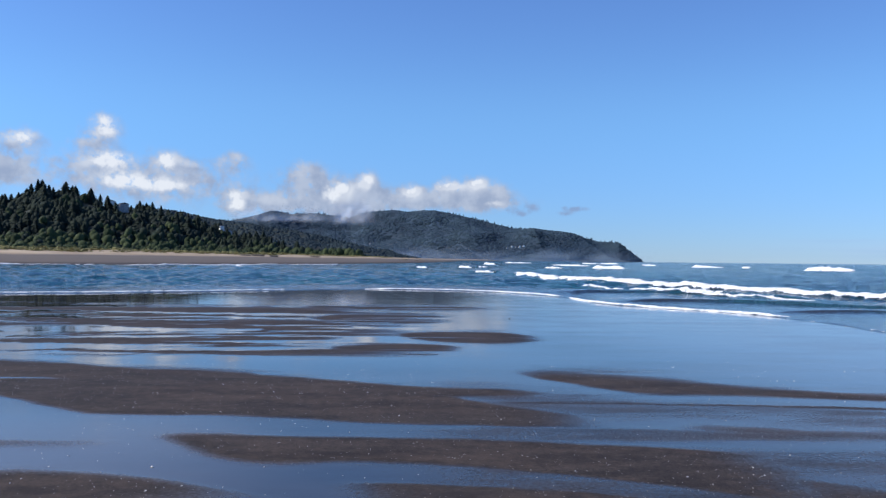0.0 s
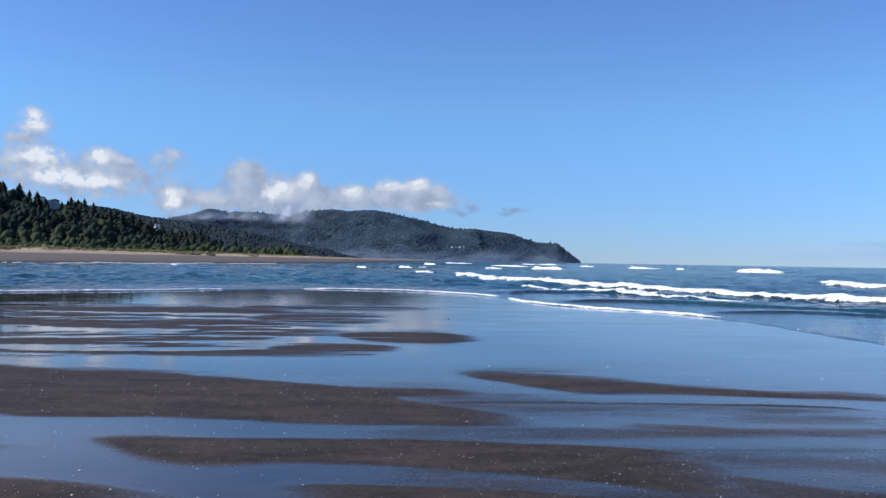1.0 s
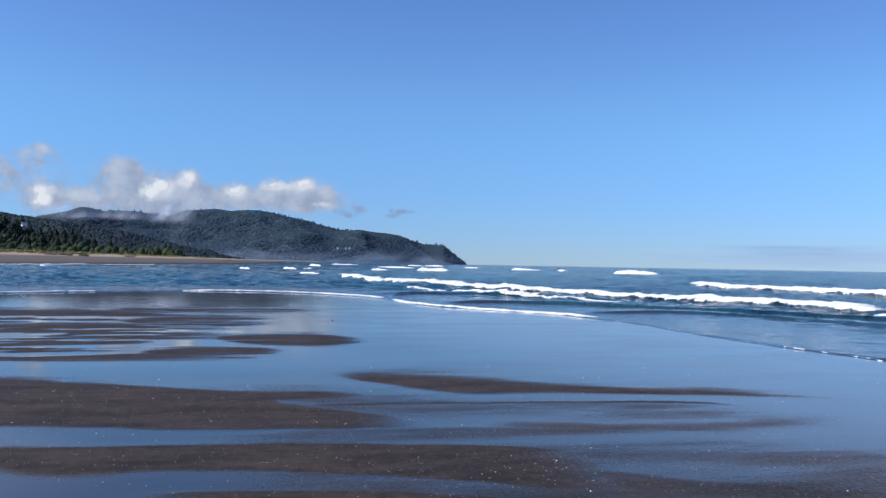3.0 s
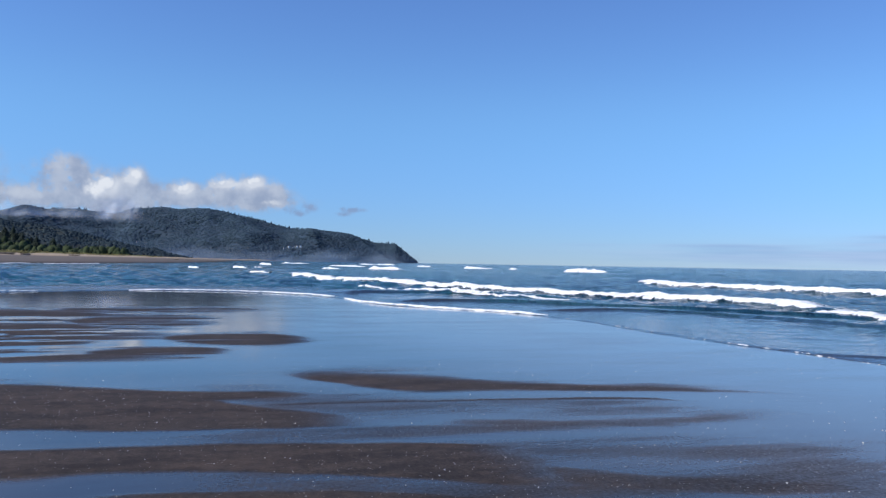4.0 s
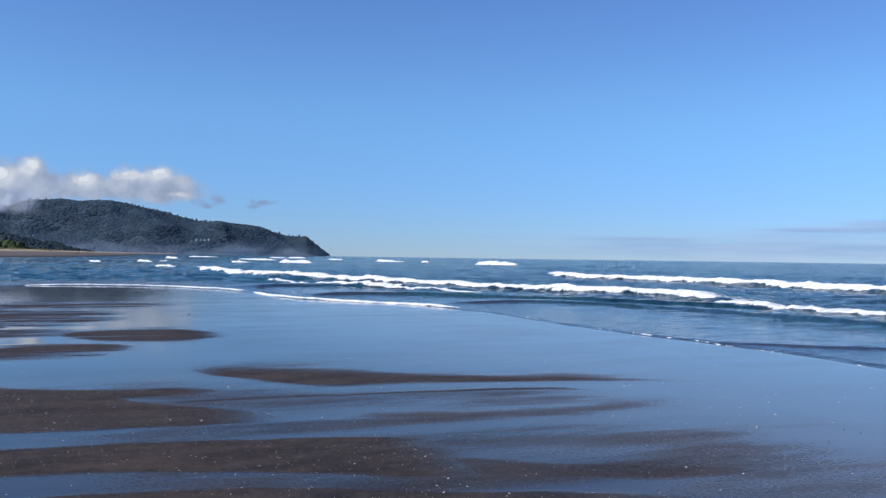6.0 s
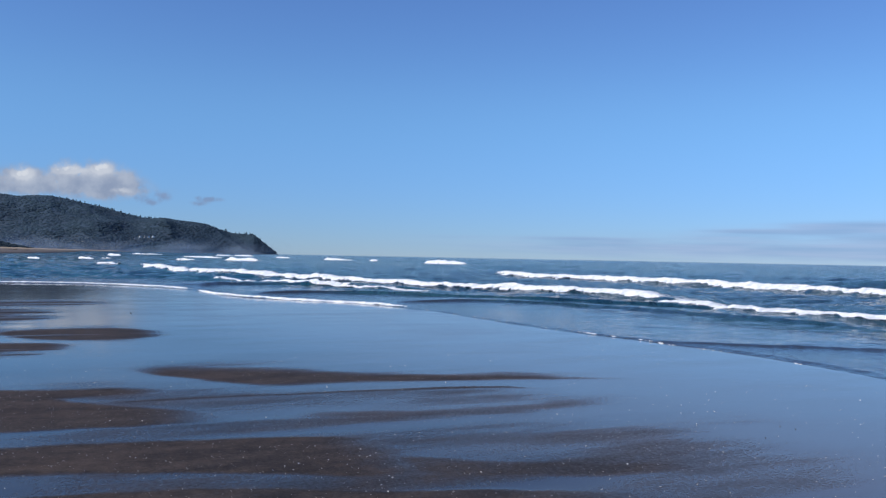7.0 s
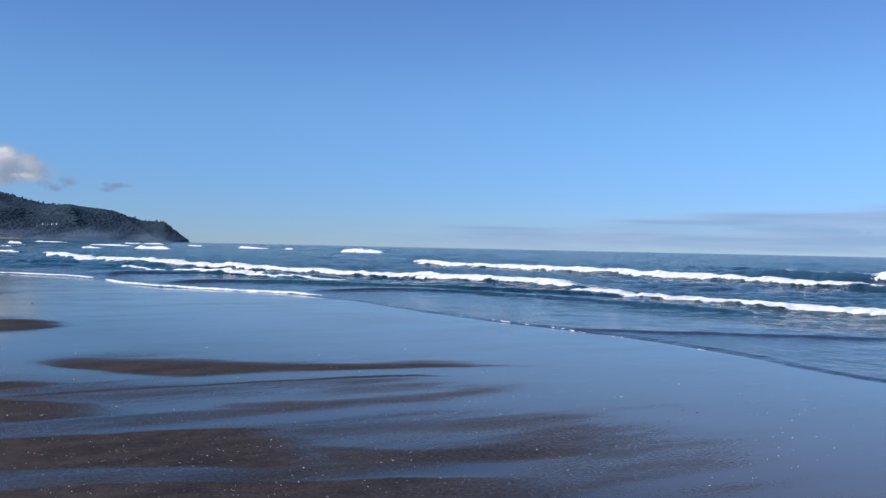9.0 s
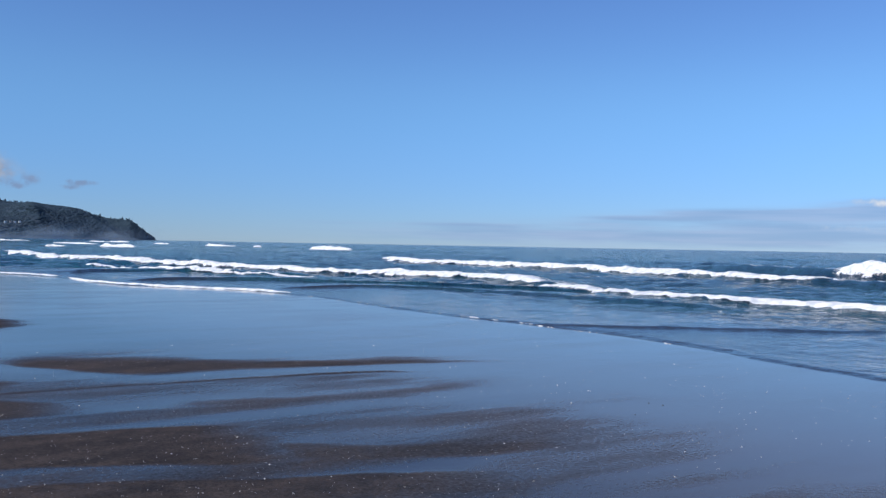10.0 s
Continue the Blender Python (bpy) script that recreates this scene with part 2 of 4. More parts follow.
def plain(name, colour, rough=0.8, vary=0.15, scale=3.0, metallic=0.0):
    m, n, p = material(name)
    where = n.add("ShaderNodeTexCoord").outputs["Object"]
    k = n.noise(where, scale, 5.0)
    dark = tuple(c * (1 - vary * 2) for c in colour)
    light = tuple(min(1, c * (1 + vary)) for c in colour)
    n.put(p.inputs["Base Color"], n.mix(n.ramp(k, 0.3, 0.7), dark, light))
    n.put(p.inputs["Roughness"], n.ramp(n.noise(where, scale * 5), 0.3, 0.7, rough * 0.85, min(1, rough * 1.1)))
    n.put(p.inputs["Normal"], n.bump(n.noise(where, scale * 8, 6.0), 0.3, 0.02))
    p.inputs["Metallic"].default_value = metallic
    return m


def sand_material():
    """Dark volcanic beach sand: damp where it stands proud, under a film of water where it lies low, dry and pale high up."""
    m, n, p = material("beach_sand")
    pos = n.add("ShaderNodeNewGeometry").outputs["Position"]
    x, y, z = n.split(pos)
    long = n.combine(n.math("MULTIPLY", x, 0.35), y, 0.0)
    ragged = n.math("MULTIPLY", n.math("SUBTRACT", n.noise(long, 1.6, 6.0, 0.62), 0.5), 0.0034)
    speckle = n.math("MULTIPLY", n.math("SUBTRACT", n.noise(pos, 30.0, 3.0, 0.7), 0.5), 0.0042)
    level = n.math("ADD", z, n.math("ADD", ragged, speckle))
    damp = n.ramp(level, 0.0004, 0.0050)
    dry = n.ramp(n.math("ADD", z, n.math("MULTIPLY", n.noise(pos, 0.05, 4.0), 0.5)), 1.95, 2.4)
    moist = n.ramp(z, 0.08, 0.6)
    grain = n.math("ADD", n.math("MULTIPLY", n.noise(pos, 150.0, 2.0, 0.7), 0.55), n.math("MULTIPLY", n.noise(pos, 34.0, 4.0, 0.7), 0.45))
    patch = n.noise(long, 0.7, 5.0)
    wet_sand = n.mix(n.ramp(grain, 0.39, 0.61), (0.010, 0.0075, 0.006), (0.074, 0.056, 0.046))
    wet_sand = n.mix(n.ramp(patch, 0.3, 0.7, 0.0, 0.60), wet_sand, (0.058, 0.039, 0.028))
    mottle = n.ramp(n.math("ADD", n.math("MULTIPLY", n.noise(pos, 7.0, 5.0, 0.65), 0.5), n.math("MULTIPLY", n.noise(long, 2.6, 4.0, 0.6), 0.5)), 0.36, 0.64, 0.55, 1.35)
    wet_sand = n.mix(1.0, wet_sand, n.combine(mottle, mottle, mottle), "MULTIPLY")
    film_sand = n.mix(n.ramp(patch, 0.3, 0.7), (0.026, 0.024, 0.024), (0.050, 0.046, 0.044))
    film_sand = n.mix(n.ramp(n.math("ADD", x, n.math("MULTIPLY", patch, 3.0)), 3.2, 8.5), film_sand, (0.112, 0.105, 0.107))
    film_sand = n.mix(n.math("MULTIPLY", n.ramp(n.math("SUBTRACT", x, n.math("MULTIPLY", patch, 2.0)), -1.6, -4.0), n.ramp(y, 9.6, 7.4)), film_sand, (0.105, 0.093, 0.088))
    dry_sand = n.mix(n.ramp(n.noise(pos, 0.09, 6.0), 0.3, 0.7), (0.33, 0.245, 0.16), (0.46, 0.36, 0.245))
    n.put(p.inputs["Base Color"], n.mix(dry, n.mix(moist, n.mix(damp, film_sand, wet_sand), (0.135, 0.108, 0.086)), dry_sand))
    still = n.math("MAXIMUM", n.ramp(x, -4.0, -10.0), n.math("MULTIPLY", n.ramp(y, 10.5, 13.5), n.ramp(x, 3.5, -1.0)))
    film_rough = n.math("MULTIPLY", n.ramp(n.noise(long, 0.9, 4.0), 0.3, 0.7, 0.08, 0.15), n.ramp(still, 0.0, 1.0, 1.0, 0.45))
    n.put(p.inputs["Roughness"], n.math("ADD", n.math("MULTIPLY", n.math("SUBTRACT", 0.75, film_rough), damp), film_rough))
    n.put(p.inputs["Specular IOR Level"], n.ramp(damp, 0.0, 1.0, 0.5, 0.32, smooth=False))
    p.inputs["IOR"].default_value = 1.34
    ripple = n.noise(n.combine(n.math("MULTIPLY", x, 2.2), n.math("MULTIPLY", y, 5.0), 0.0), 1.0, 3.0)
    normal = n.bump(ripple, n.ramp(still, 0.0, 1.0, 0.35, 0.14), 0.0025)
    normal = n.bump(n.math("MULTIPLY", grain, damp), 0.5, 0.003, normal)
    n.put(p.inputs["Normal"], normal)
    return m


def sea_material():
    m, n, p = material("sea_water")
    pos = n.add("ShaderNodeNewGeometry").outputs["Position"]
    x, y, z = n.split(pos)
    foam = n.add("ShaderNodeAttribute", attribute_name="foam").outputs["Fac"]
    calm = n.add("ShaderNodeAttribute", attribute_name="calm").outputs["Fac"]
    lace = n.noise(n.combine(n.math("MULTIPLY", x, 1.3), n.math("MULTIPLY", y, 0.5), 0.0), 2.6, 7.0, 0.72)
    white = n.ramp(n.math("ADD", foam, n.math("MULTIPLY", n.math("SUBTRACT", lace, 0.5), 2.0)), 0.46, 0.72)
    bands = n.noise(n.combine(n.math("MULTIPLY", x, 0.16), n.math("MULTIPLY", y, 0.05), 0.0), 1.0, 5.0, 0.6)
    deep = n.mix(n.ramp(bands, 0.36, 0.62), (0.005, 0.044, 0.086), (0.014, 0.096, 0.138))
    sandy = n.mix(n.ramp(bands, 0.36, 0.62), (0.014, 0.042, 0.078), (0.030, 0.082, 0.122))
    deep = n.mix(n.ramp(n.math("ADD", x, n.math("MULTIPLY", y, -0.12)), 4.0, 24.0, 0.0, 0.85), deep, sandy)
    thin = n.mix(n.noise(pos, 0.5, 4.0), (0.020, 0.028, 0.038), (0.040, 0.046, 0.052))
    n.put(p.inputs["Base Color"], n.mix(white, n.mix(calm, deep, thin), (0.74, 0.77, 0.79)))
    n.put(p.inputs["Roughness"], n.math("ADD", n.math("MULTIPLY", white, 0.55), n.ramp(calm, 0.0, 1.0, 0.08, 0.10)))
    p.inputs["IOR"].default_value = 1.333
    n.put(p.inputs["Specular IOR Level"], n.ramp(calm, 0.0, 1.0, 0.36, 0.5))
    big = n.noise(n.combine(n.math("MULTIPLY", x, 0.8), n.math("MULTIPLY", y, 0.6), 0.0), 1.0, 5.0, 0.6)
    small = n.noise(n.combine(n.math("MULTIPLY", x, 2.4), n.math("MULTIPLY", y, 1.5), 0.0), 1.0, 5.0, 0.62)
    ripple = n.noise(n.combine(n.math("MULTIPLY", x, 1.5), n.math("MULTIPLY", y, 3.5), 0.0), 1.0, 4.0, 0.6)
    choppy = n.ramp(calm, 0.0, 1.0, 1.0, 0.08)
    normal = n.bump(big, choppy, 0.9)
    normal = n.bump(small, choppy, 0.6, normal)
    normal = n.bump(ripple, n.ramp(calm, 0.0, 1.0, 0.0, 0.7), 0.035, normal)
    n.put(p.inputs["Normal"], normal)
    return m


def foam_material(name):
    """White water: solid where the wave tumbles, torn into lace where its cover thins."""
    m, n, p = material(name)
    pos = n.add("ShaderNodeTexCoord").outputs["Object"]
    cover = n.add("ShaderNodeAttribute", attribute_name="cover").outputs["Fac"]
    k = n.noise(pos, 3.0, 7.0, 0.7)
    n.put(p.inputs["Base Color"], n.mix(n.ramp(k, 0.36, 0.60), (0.60, 0.63, 0.66), (0.94, 0.94, 0.94)))
    net = n.math("ADD", n.math("MULTIPLY", n.noise(pos, 0.9, 4.0, 0.6), 0.5), n.math("MULTIPLY", n.noise(pos, 5.0, 6.0, 0.7), 0.5))
    n.put(p.inputs["Alpha"], n.ramp(n.math("ADD", cover, n.math("MULTIPLY", n.math("SUBTRACT", net, 0.5), 3.0)), 0.40, 0.62))
    p.inputs["Roughness"].default_value = 0.75
    p.inputs["Specular IOR Level"].default_value = 0.2
    n.put(p.inputs["Normal"], n.bump(n.noise(pos, 6.0, 7.0, 0.75), 0.7, 0.08))
    return m


def leaf_material(name, dark, light, scale, each_by=0.6, relief=0.7, rough_by=0.7):
    m, n, p = material(name)
    pos = n.add("ShaderNodeNewGeometry")
    k = n.noise(pos.outputs["Position"], scale, 5.0, 0.6)
    each = n.math("MULTIPLY", pos.outputs["Random Per Island"], each_by)
    n.put(p.inputs["Base Color"], n.mix(n.ramp(n.math("ADD", n.math("MULTIPLY", k, 0.8), each), 0.26, 0.54 + 0.77 * each_by), dark, light))
    n.put(p.inputs["Normal"], n.bump(n.noise(pos.outputs["Position"], relief, 4.0, 0.65), rough_by, 0.6 / relief))
    p.inputs["Roughness"].default_value = 0.85
    p.inputs["Specular IOR Level"].default_value = 0.15
    return m


SAND, SEA, FOAM = sand_material(), sea_material(), foam_material("sea_foam")
CONIFER = leaf_material("conifer_needles", (0.009, 0.015, 0.013), (0.018, 0.028, 0.019), 0.02, 0.25, 1.1, 0.7)
SCRUB = leaf_material("shore_scrub_leaves", (0.016, 0.027, 0.012), (0.048, 0.065, 0.027), 0.03, 0.4, 1.5, 1.0)
# headland and ridge needles: distance haze painted in as a blue shift of the green
HAZY_FAR_WOOD = leaf_material("hazed_far_needles", (0.021, 0.039, 0.062), (0.035, 0.060, 0.078), 0.004, 0.08, 0.12, 0.1)
HAZY_MID_WOOD = leaf_material("hazed_ridge_needles", (0.014, 0.025, 0.034), (0.022, 0.037, 0.044), 0.008, 0.12, 0.2, 0.1)
SOIL = plain("forest_floor", (0.016, 0.024, 0.017), 0.95, 0.3, 0.02)
# ground under the headland forest, with the same haze blue mixed into its colour
HAZY_FAR_SOIL = plain("hazed_far_floor", (0.025, 0.049, 0.076), 0.95, 0.25, 0.004)
BARK = plain("bark", (0.07, 0.05, 0.04), 0.9, 0.3, 2.0)
GRASS = leaf_material("dune_grass_blades", (0.13, 0.125, 0.045), (0.26, 0.23, 0.10), 0.05)
SHELL = plain("shell_white", (0.75, 0.72, 0.68), 0.4, 0.08, 40.0)
WEED = plain("wet_seaweed", (0.03, 0.028, 0.02), 0.5, 0.3, 30.0)
DRIFT = plain("driftwood_grey", (0.17, 0.14, 0.115), 0.9, 0.3, 2.0)
PAINT = plain("white_house_paint", (0.74, 0.75, 0.75), 0.7, 0.05, 0.5)
GREY_WALL = plain("weathered_grey_shingles", (0.34, 0.34, 0.35), 0.85, 0.15, 0.8)
ROOF = plain("dark_roof_shingles", (0.09, 0.09, 0.10), 0.85, 0.2, 0.8)
GLASS, gn, gp = material("window_glass")
gp.inputs["Base Color"].default_value = (0.03, 0.04, 0.05, 1)
gp.inputs["Roughness"].default_value = 0.06

# ---- the shore: waterline of the open sea and the river mouth ----
SHORE = curve([(9.0, -400.0), (9.8, -40.0), (10.0, 0.0), (10.2, 5.0), (10.4, 8.0), (10.6, 11.0), (10.4, 13.6), (10.1, 15.5), (9.9, 18.0), (9.9, 21.0), (9.8, 23.2), (9.0, 26.0), (7.2, 28.4),
               (5.9, 31.0), (5.2, 35.5), (4.0, 38.8), (1.4, 42.2), (-3.0, 43.6), (-6.0, 42.4), (-11.0, 38.0), (-18.0, 34.0), (-40.0, 26.0), (-120.0, 5.0), (-500.0, -80.0)], 0.8)
SPIT = curve([(-600.0, -20.0), (-180.0, 85.0), (-74.0, 143.0), (-52.0, 162.0), (-30.0, 232.0), (-6.0, 420.0), (16.0, 850.0), (40.0, 1500.0), (200.0, 2600.0)], 8.0)

BARS = []


def bar(x0, x1, far, near, soft_far=0.15, soft_near=0.15, rise=1.0):
    """A low bank of sand between two edges given as y at even steps of x."""
    edges = [np.array(curve(list(zip(np.linspace(x0, x1, len(e)), e)), 0.05, 40)) for e in (far, near)]
    BARS.append((x0, x1, edges[0], edges[1], soft_far, soft_near, rise))


bar(-8.0, -0.6, [6.15, 6.15, 6.10, 6.05, 5.3], [4.4, 4.6, 4.8, 5.0, 5.2], 0.05, 0.3)
bar(-4.4, -2.3, [7.20, 7.17, 7.08], [6.98, 6.95, 7.05], 0.10, 0.08, 0.6)
bar(-2.5, 3.4, [7.46, 7.42, 7.38, 7.34, 7.22, 7.02, 6.35], [7.44, 6.50, 6.52, 6.38, 5.96, 5.54, 5.7], 0.05, 0.10)
bar(-0.6, 4.6, [5.95, 5.75, 5.35, 4.85, 4.3], [5.2, 4.9, 4.5, 4.1, 3.8], 0.06, 0.3, 0.75)
bar(-9.0, 2.1, [13.0, 12.7, 12.4, 12.1, 11.65, 11.2, 10.3, 9.15, 8.0], [11.4, 11.0, 10.6, 9.45, 8.47, 8.45, 8.12, 7.98, 7.85], 0.12, 0.08)
bar(-2.4, 1.9, [11.25, 10.85, 10.43, 10.15, 9.8], [10.4, 10.1, 9.7, 9.75, 9.75], 0.12, 0.12)
bar(-7.5, -4.2, [10.86, 10.86, 10.88], [10.60, 10.66, 10.82], 0.05, 0.05, -1.2)
bar(1.0, 7.6, [11.9, 11.7, 10.75, 10.15, 9.6, 9.05], [11.6, 10.15, 9.95, 9.70, 9.37, 8.96], 0.42, 0.08)
bar(0.4, 6.4, [9.42, 9.43, 9.37, 9.16, 8.76], [9.28, 9.30, 9.24, 9.05, 8.66], 0.05, 0.04, 0.85)
bar(2.2, 5.6, [8.20, 8.02, 7.72, 7.25], [7.85, 7.58, 7.42, 7.20], 0.22, 0.18, 0.55)
bar(2.4, 5.4, [6.3, 5.72, 5.38, 5.0], [5.6, 5.15, 4.98, 4.85], 0.14, 0.08, 0.6)
bar(4.6, 7.4, [6.75, 6.55, 6.2], [6.55, 6.3, 6.05], 0.25, 0.2, 0.42)
bar(-3.4, 0.9, [22.6, 24.6, 24.4, 22.4], [21.8, 20.8, 20.8, 22.0], 0.6, 0.3)
bar(-10.5, -1.4, [19.6, 20.3, 20.8, 21.4, 20.6], [18.9, 19.2, 19.6, 20.0, 20.3], 0.3, 0.2)
bar(-0.9, 2.4, [17.9, 18.5, 18.2, 17.0], [17.2, 16.1, 16.1, 16.8], 0.3, 0.2)
bar(-2.0, 0.7, [15.0, 15.6, 15.5, 14.9], [14.8, 14.1, 14.0, 14.7], 0.2, 0.15)
bar(-4.5, 2.2, [27.9, 28.8, 28.8, 27.6], [26.2, 25.8, 25.8, 26.6], 0.35, 0.35, 0.75)


def ground_height(x, y):
    shore = along(x, y, SHORE)[0]                      # plus: on the land's side
    h = np.zeros(np.shape(x))
    for x0, x1, far, near, sf, sn, rise in BARS:
        wob = 0.17 * fbm(x * 0.9, y * 1.7, 4, 5) * (y / 8.0)
        top = np.interp(x, far[:, 0], far[:, 1]) + wob
        low = np.interp(x, near[:, 0], near[:, 1]) + wob * 0.7
        ends = smooth(x, x0 - 0.07 * (x1 - x0), x0 + 0.09 * (x1 - x0)) * (1 - smooth(x, x1 - min(1.9, 0.4 * (x1 - x0)), x1))
        soft = 1.3 + 2.0 * smooth(fbm(x * 0.35 + 9, y * 0.5, 2, 44), -0.1, 0.35)
        m = smooth(top - y, -sf * soft, sf * soft) * smooth(y - low, -sn * soft, sn * soft) * ends
        m = m * (1 - smooth(y, 12.8, 14.0) * (1 - smooth(fbm(x * 0.16 + 1.0, y * 1.9, 4, 83, 0.6), -0.20, -0.02)))
        if rise < 0:
            h = h * (1 - np.clip(-rise * m, 0, 1))
        else:
            h = np.maximum(h, 0.0058 * rise * m)
            wide = smooth(top - y, -5 * sf, 3 * sf) * smooth(y - low, -5 * sn, 3 * sn) * ends
            h = np.maximum(h, 0.0026 * rise * wide * (1.0 + 1.2 * fbm(x * 0.5, y * 2.0, 3, 61)))
    # half-drained sand round the nearest banks
    half = smooth(x, -1.2, 0.8) * (1 - smooth(x, 4.6, 7.2)) * (1 - smooth(y + 0.4 * x, 10.0, 12.0))
    h = np.maximum(h, 0.0019 * half * (0.9 + 1.2 * fbm(x * 0.4, y * 2.2, 4, 66)))
    # thin streaks of sand between the runnels, farther out on the flat
    streak = fbm(x * 0.15 + 3.0, y * 1.15, 4, 31, 0.55)
    where = smooth(y, 12.6, 14.5) * (1 - smooth(y, 24.0, 30.0)) * (1 - smooth(x + 0.12 * y, -1.5, 3.0)) * smooth(x, -60.0, -30.0)
    h = np.maximum(h, where * 0.0058 * smooth(streak, 0.06, 0.22))
    finer = fbm(x * 0.26 + 11.0, y * 2.3 - 0.5 * x, 4, 37, 0.55)
    h = np.maximum(h, where * 0.0052 * smooth(finer, 0.10, 0.20) * smooth(fbm(x * 0.2, y * 0.3, 2, 39), -0.25, 0.1))
    # the dry beach behind and to the left of the walker
    h = h + 0.9 * smooth(-y - 0.15 * x, 30.0, 160.0) + 3.5 * smooth(-y, 150.0, 400.0)
    # sea bed
    h = np.where(shore < 0, np.minimum(h, 0.0) - 0.035 * np.clip(-shore, 0, 60.0), h)
    # the spit across the river mouth, with its low dune
    across, run = along(x, y, SPIT)
    rise = 0.05 + 1.25 * smooth(across, 0.0, 24.0) + 1.7 * smooth(across, 20.0, 60.0) + 0.7 * smooth(across, 60.0, 200.0)
    rise = rise + (0.55 * fbm(x * 0.03, y * 0.03, 3, 77) + 0.25 * fbm(x * 0.15, y * 0.15, 3, 71)) * smooth(across, 15.0, 60.0)
    return np.where(across > 0, rise, h)


ground, gx, gy = sheet("ground", rays(), np.concatenate([[0.002], np.arange(0.2, 4.7, 0.16), rings(4.8, 60.0), np.geomspace(61.5, 700.0, 210), np.geomspace(730.0, 4950.0, 40)]), ground_height, SAND, 0.45)
tagged(ground, "dark wet beach sand with low banks and shallow films of water", "sand", kind="structure")

# ---- the sea ----
# crest lines with the height and width of each wave
WAVES = {
    "inner": (curve([(6.6, 96.0), (7.8, 86.0), (9.4, 70.0), (11.2, 59.0), (13.4, 50.5), (15.4, 46.0), (17.3, 41.0), (19.0, 36.0), (20.9, 31.0), (21.6, 26.5)], 0.3), 0.30, 2.2),
    "shore": (curve([(21.4, 27.5), (20.4, 24.0), (19.8, 21.5), (20.0, 18.7), (20.3, 16.5), (20.9, 14.5), (20.7, 8.0), (20.4, -10.0)], 0.3), 0.17, 2.0),
    "outer": (curve([(42.0, 84.0), (38.8, 73.5), (36.3, 62.5), (35.6, 54.6), (36.4, 49.0), (35.4, 42.0), (35.7, 37.0), (35.2, 31.5), (34.6, 27.0), (34.8, 21.0)], 0.3), 0.42, 2.6),
    "right": (curve([(54.0, 52.0), (51.6, 42.0), (49.6, 34.5), (48.6, 30.0), (48.0, 22.0), (48.0, -5.0)], 0.3), 0.85, 3.2),
}
SWELLS = [(62.0, 0.40, 4.0), (88.0, 0.45, 5.0), (118.0, 0.45, 6.0), (160.0, 0.5, 7.0), (215.0, 0.5, 8.0), (290.0, 0.55, 10.0)]


def sea_height(x, y):
    shore = -along(x, y, SHORE)[0] + 0.45 * fbm(x * 0.45, y * 0.45, 3, 12)
    edge = 0.022 * smooth(shore, 0.0, 0.22) - 0.30 * smooth(-shore, 0.0, 0.6)
    out = smooth(shore, 2.0, 14.0)
    bent = 1.5 * fbm(x * 0.12, y * 0.12, 2, 29)
    chop = 0.25 * fbm(x * 0.46 + bent, y * 0.60, 4, 3, 0.58) + 0.20 * (0.16 - np.abs(fbm(x * 0.55, y * 0.8 + bent, 3, 41)))
    z = edge + out * (chop * (1 - 0.5 * smooth(np.hypot(x, y), 120.0, 260.0)) * (1 - 0.5 * smooth(x, 6.0, 22.0)) + 0.16 * fbm(x * 0.12, y * 0.10, 2, 8, 0.5)) + 0.02 * smooth(shore, 0.3, 4.0)
    # ripples of the swash
    z = z + 0.030 * smooth(shore, 0.6, 4.0) * (1 - out) * fbm(x * 0.55, y * 1.5, 4, 19, 0.55)
    # thin sheets of backwash lapping over the ones before them
    for line, tall in LAPS:
        lap, run = along(x, y, line, 5.0)
        z = z + tall * smooth(lap, -0.02, 0.025) * (1 - smooth(lap, 0.15, 4.0)) * smooth(run, 0.0, 2.0)
    for line, top, width in WAVES.values():
        d, run = along(x, y, line, 16.0)
        d, ends = -d, smooth(run, 0.5, 12.0)          # plus: the shoreward face
        face = np.where(d > 0, np.exp(-(d / (0.5 * (width / 2.2) ** 2)) ** 2), np.exp(-(d / (1.3 * width)) ** 2))
        z = z + 0.6 * top * face * ends
    for i, (at, top, width) in enumerate(SWELLS):
        bend = at + 10.0 * fbm(y * 0.008, y * 0.0 + 3.0 * i, 2, 50 + i) + 0.02 * y
        z = z + top * np.exp(-((x - bend) / width) ** 2) * smooth(fbm(y * 0.012 + 5 * i, y * 0 + 1.7 * i, 2, 90 + i), -0.35, 0.25) * smooth(y, -200.0, 0.0)
    return z


LAPS = [(curve([(10.1, 13.8), (11.0, 12.7), (11.8, 11.9), (12.8, 11.3), (14.2, 10.2), (17.5, 8.2), (22.0, 5.0)], 0.3), 0.030),
        (curve([(9.8, 26.2), (11.5, 26.6), (14.4, 26.2), (16.4, 22.0), (17.4, 17.0)], 0.3), 0.055),
        (curve([(6.4, 32.5), (9.5, 33.0), (12.5, 31.5), (15.5, 28.0), (18.2, 24.0)], 0.3), 0.09),
        (curve([(5.6, 39.0), (8.0, 42.5), (11.0, 42.0), (14.0, 38.0)], 0.3), 0.13)]
sea_az = np.concatenate([np.arange(-78.0, -30.0, 2.0), np.arange(-30.0, 62.0, 0.16), np.arange(62.0, 184.0, 3.0)])
sea_rings = np.concatenate([rings(8.0, 28.0, grain_of=0.7), rings(28.3, 190.0, grain_of=0.28), np.geomspace(192.0, 900.0, 220), np.geomspace(930.0, 4990.0, 40)])
sea, sx, sy = sheet("water", sea_az, sea_rings, sea_height, SEA)
tagged(sea, "blue-green sea and river mouth with rippled surface and low surf", "sea", kind="structure")
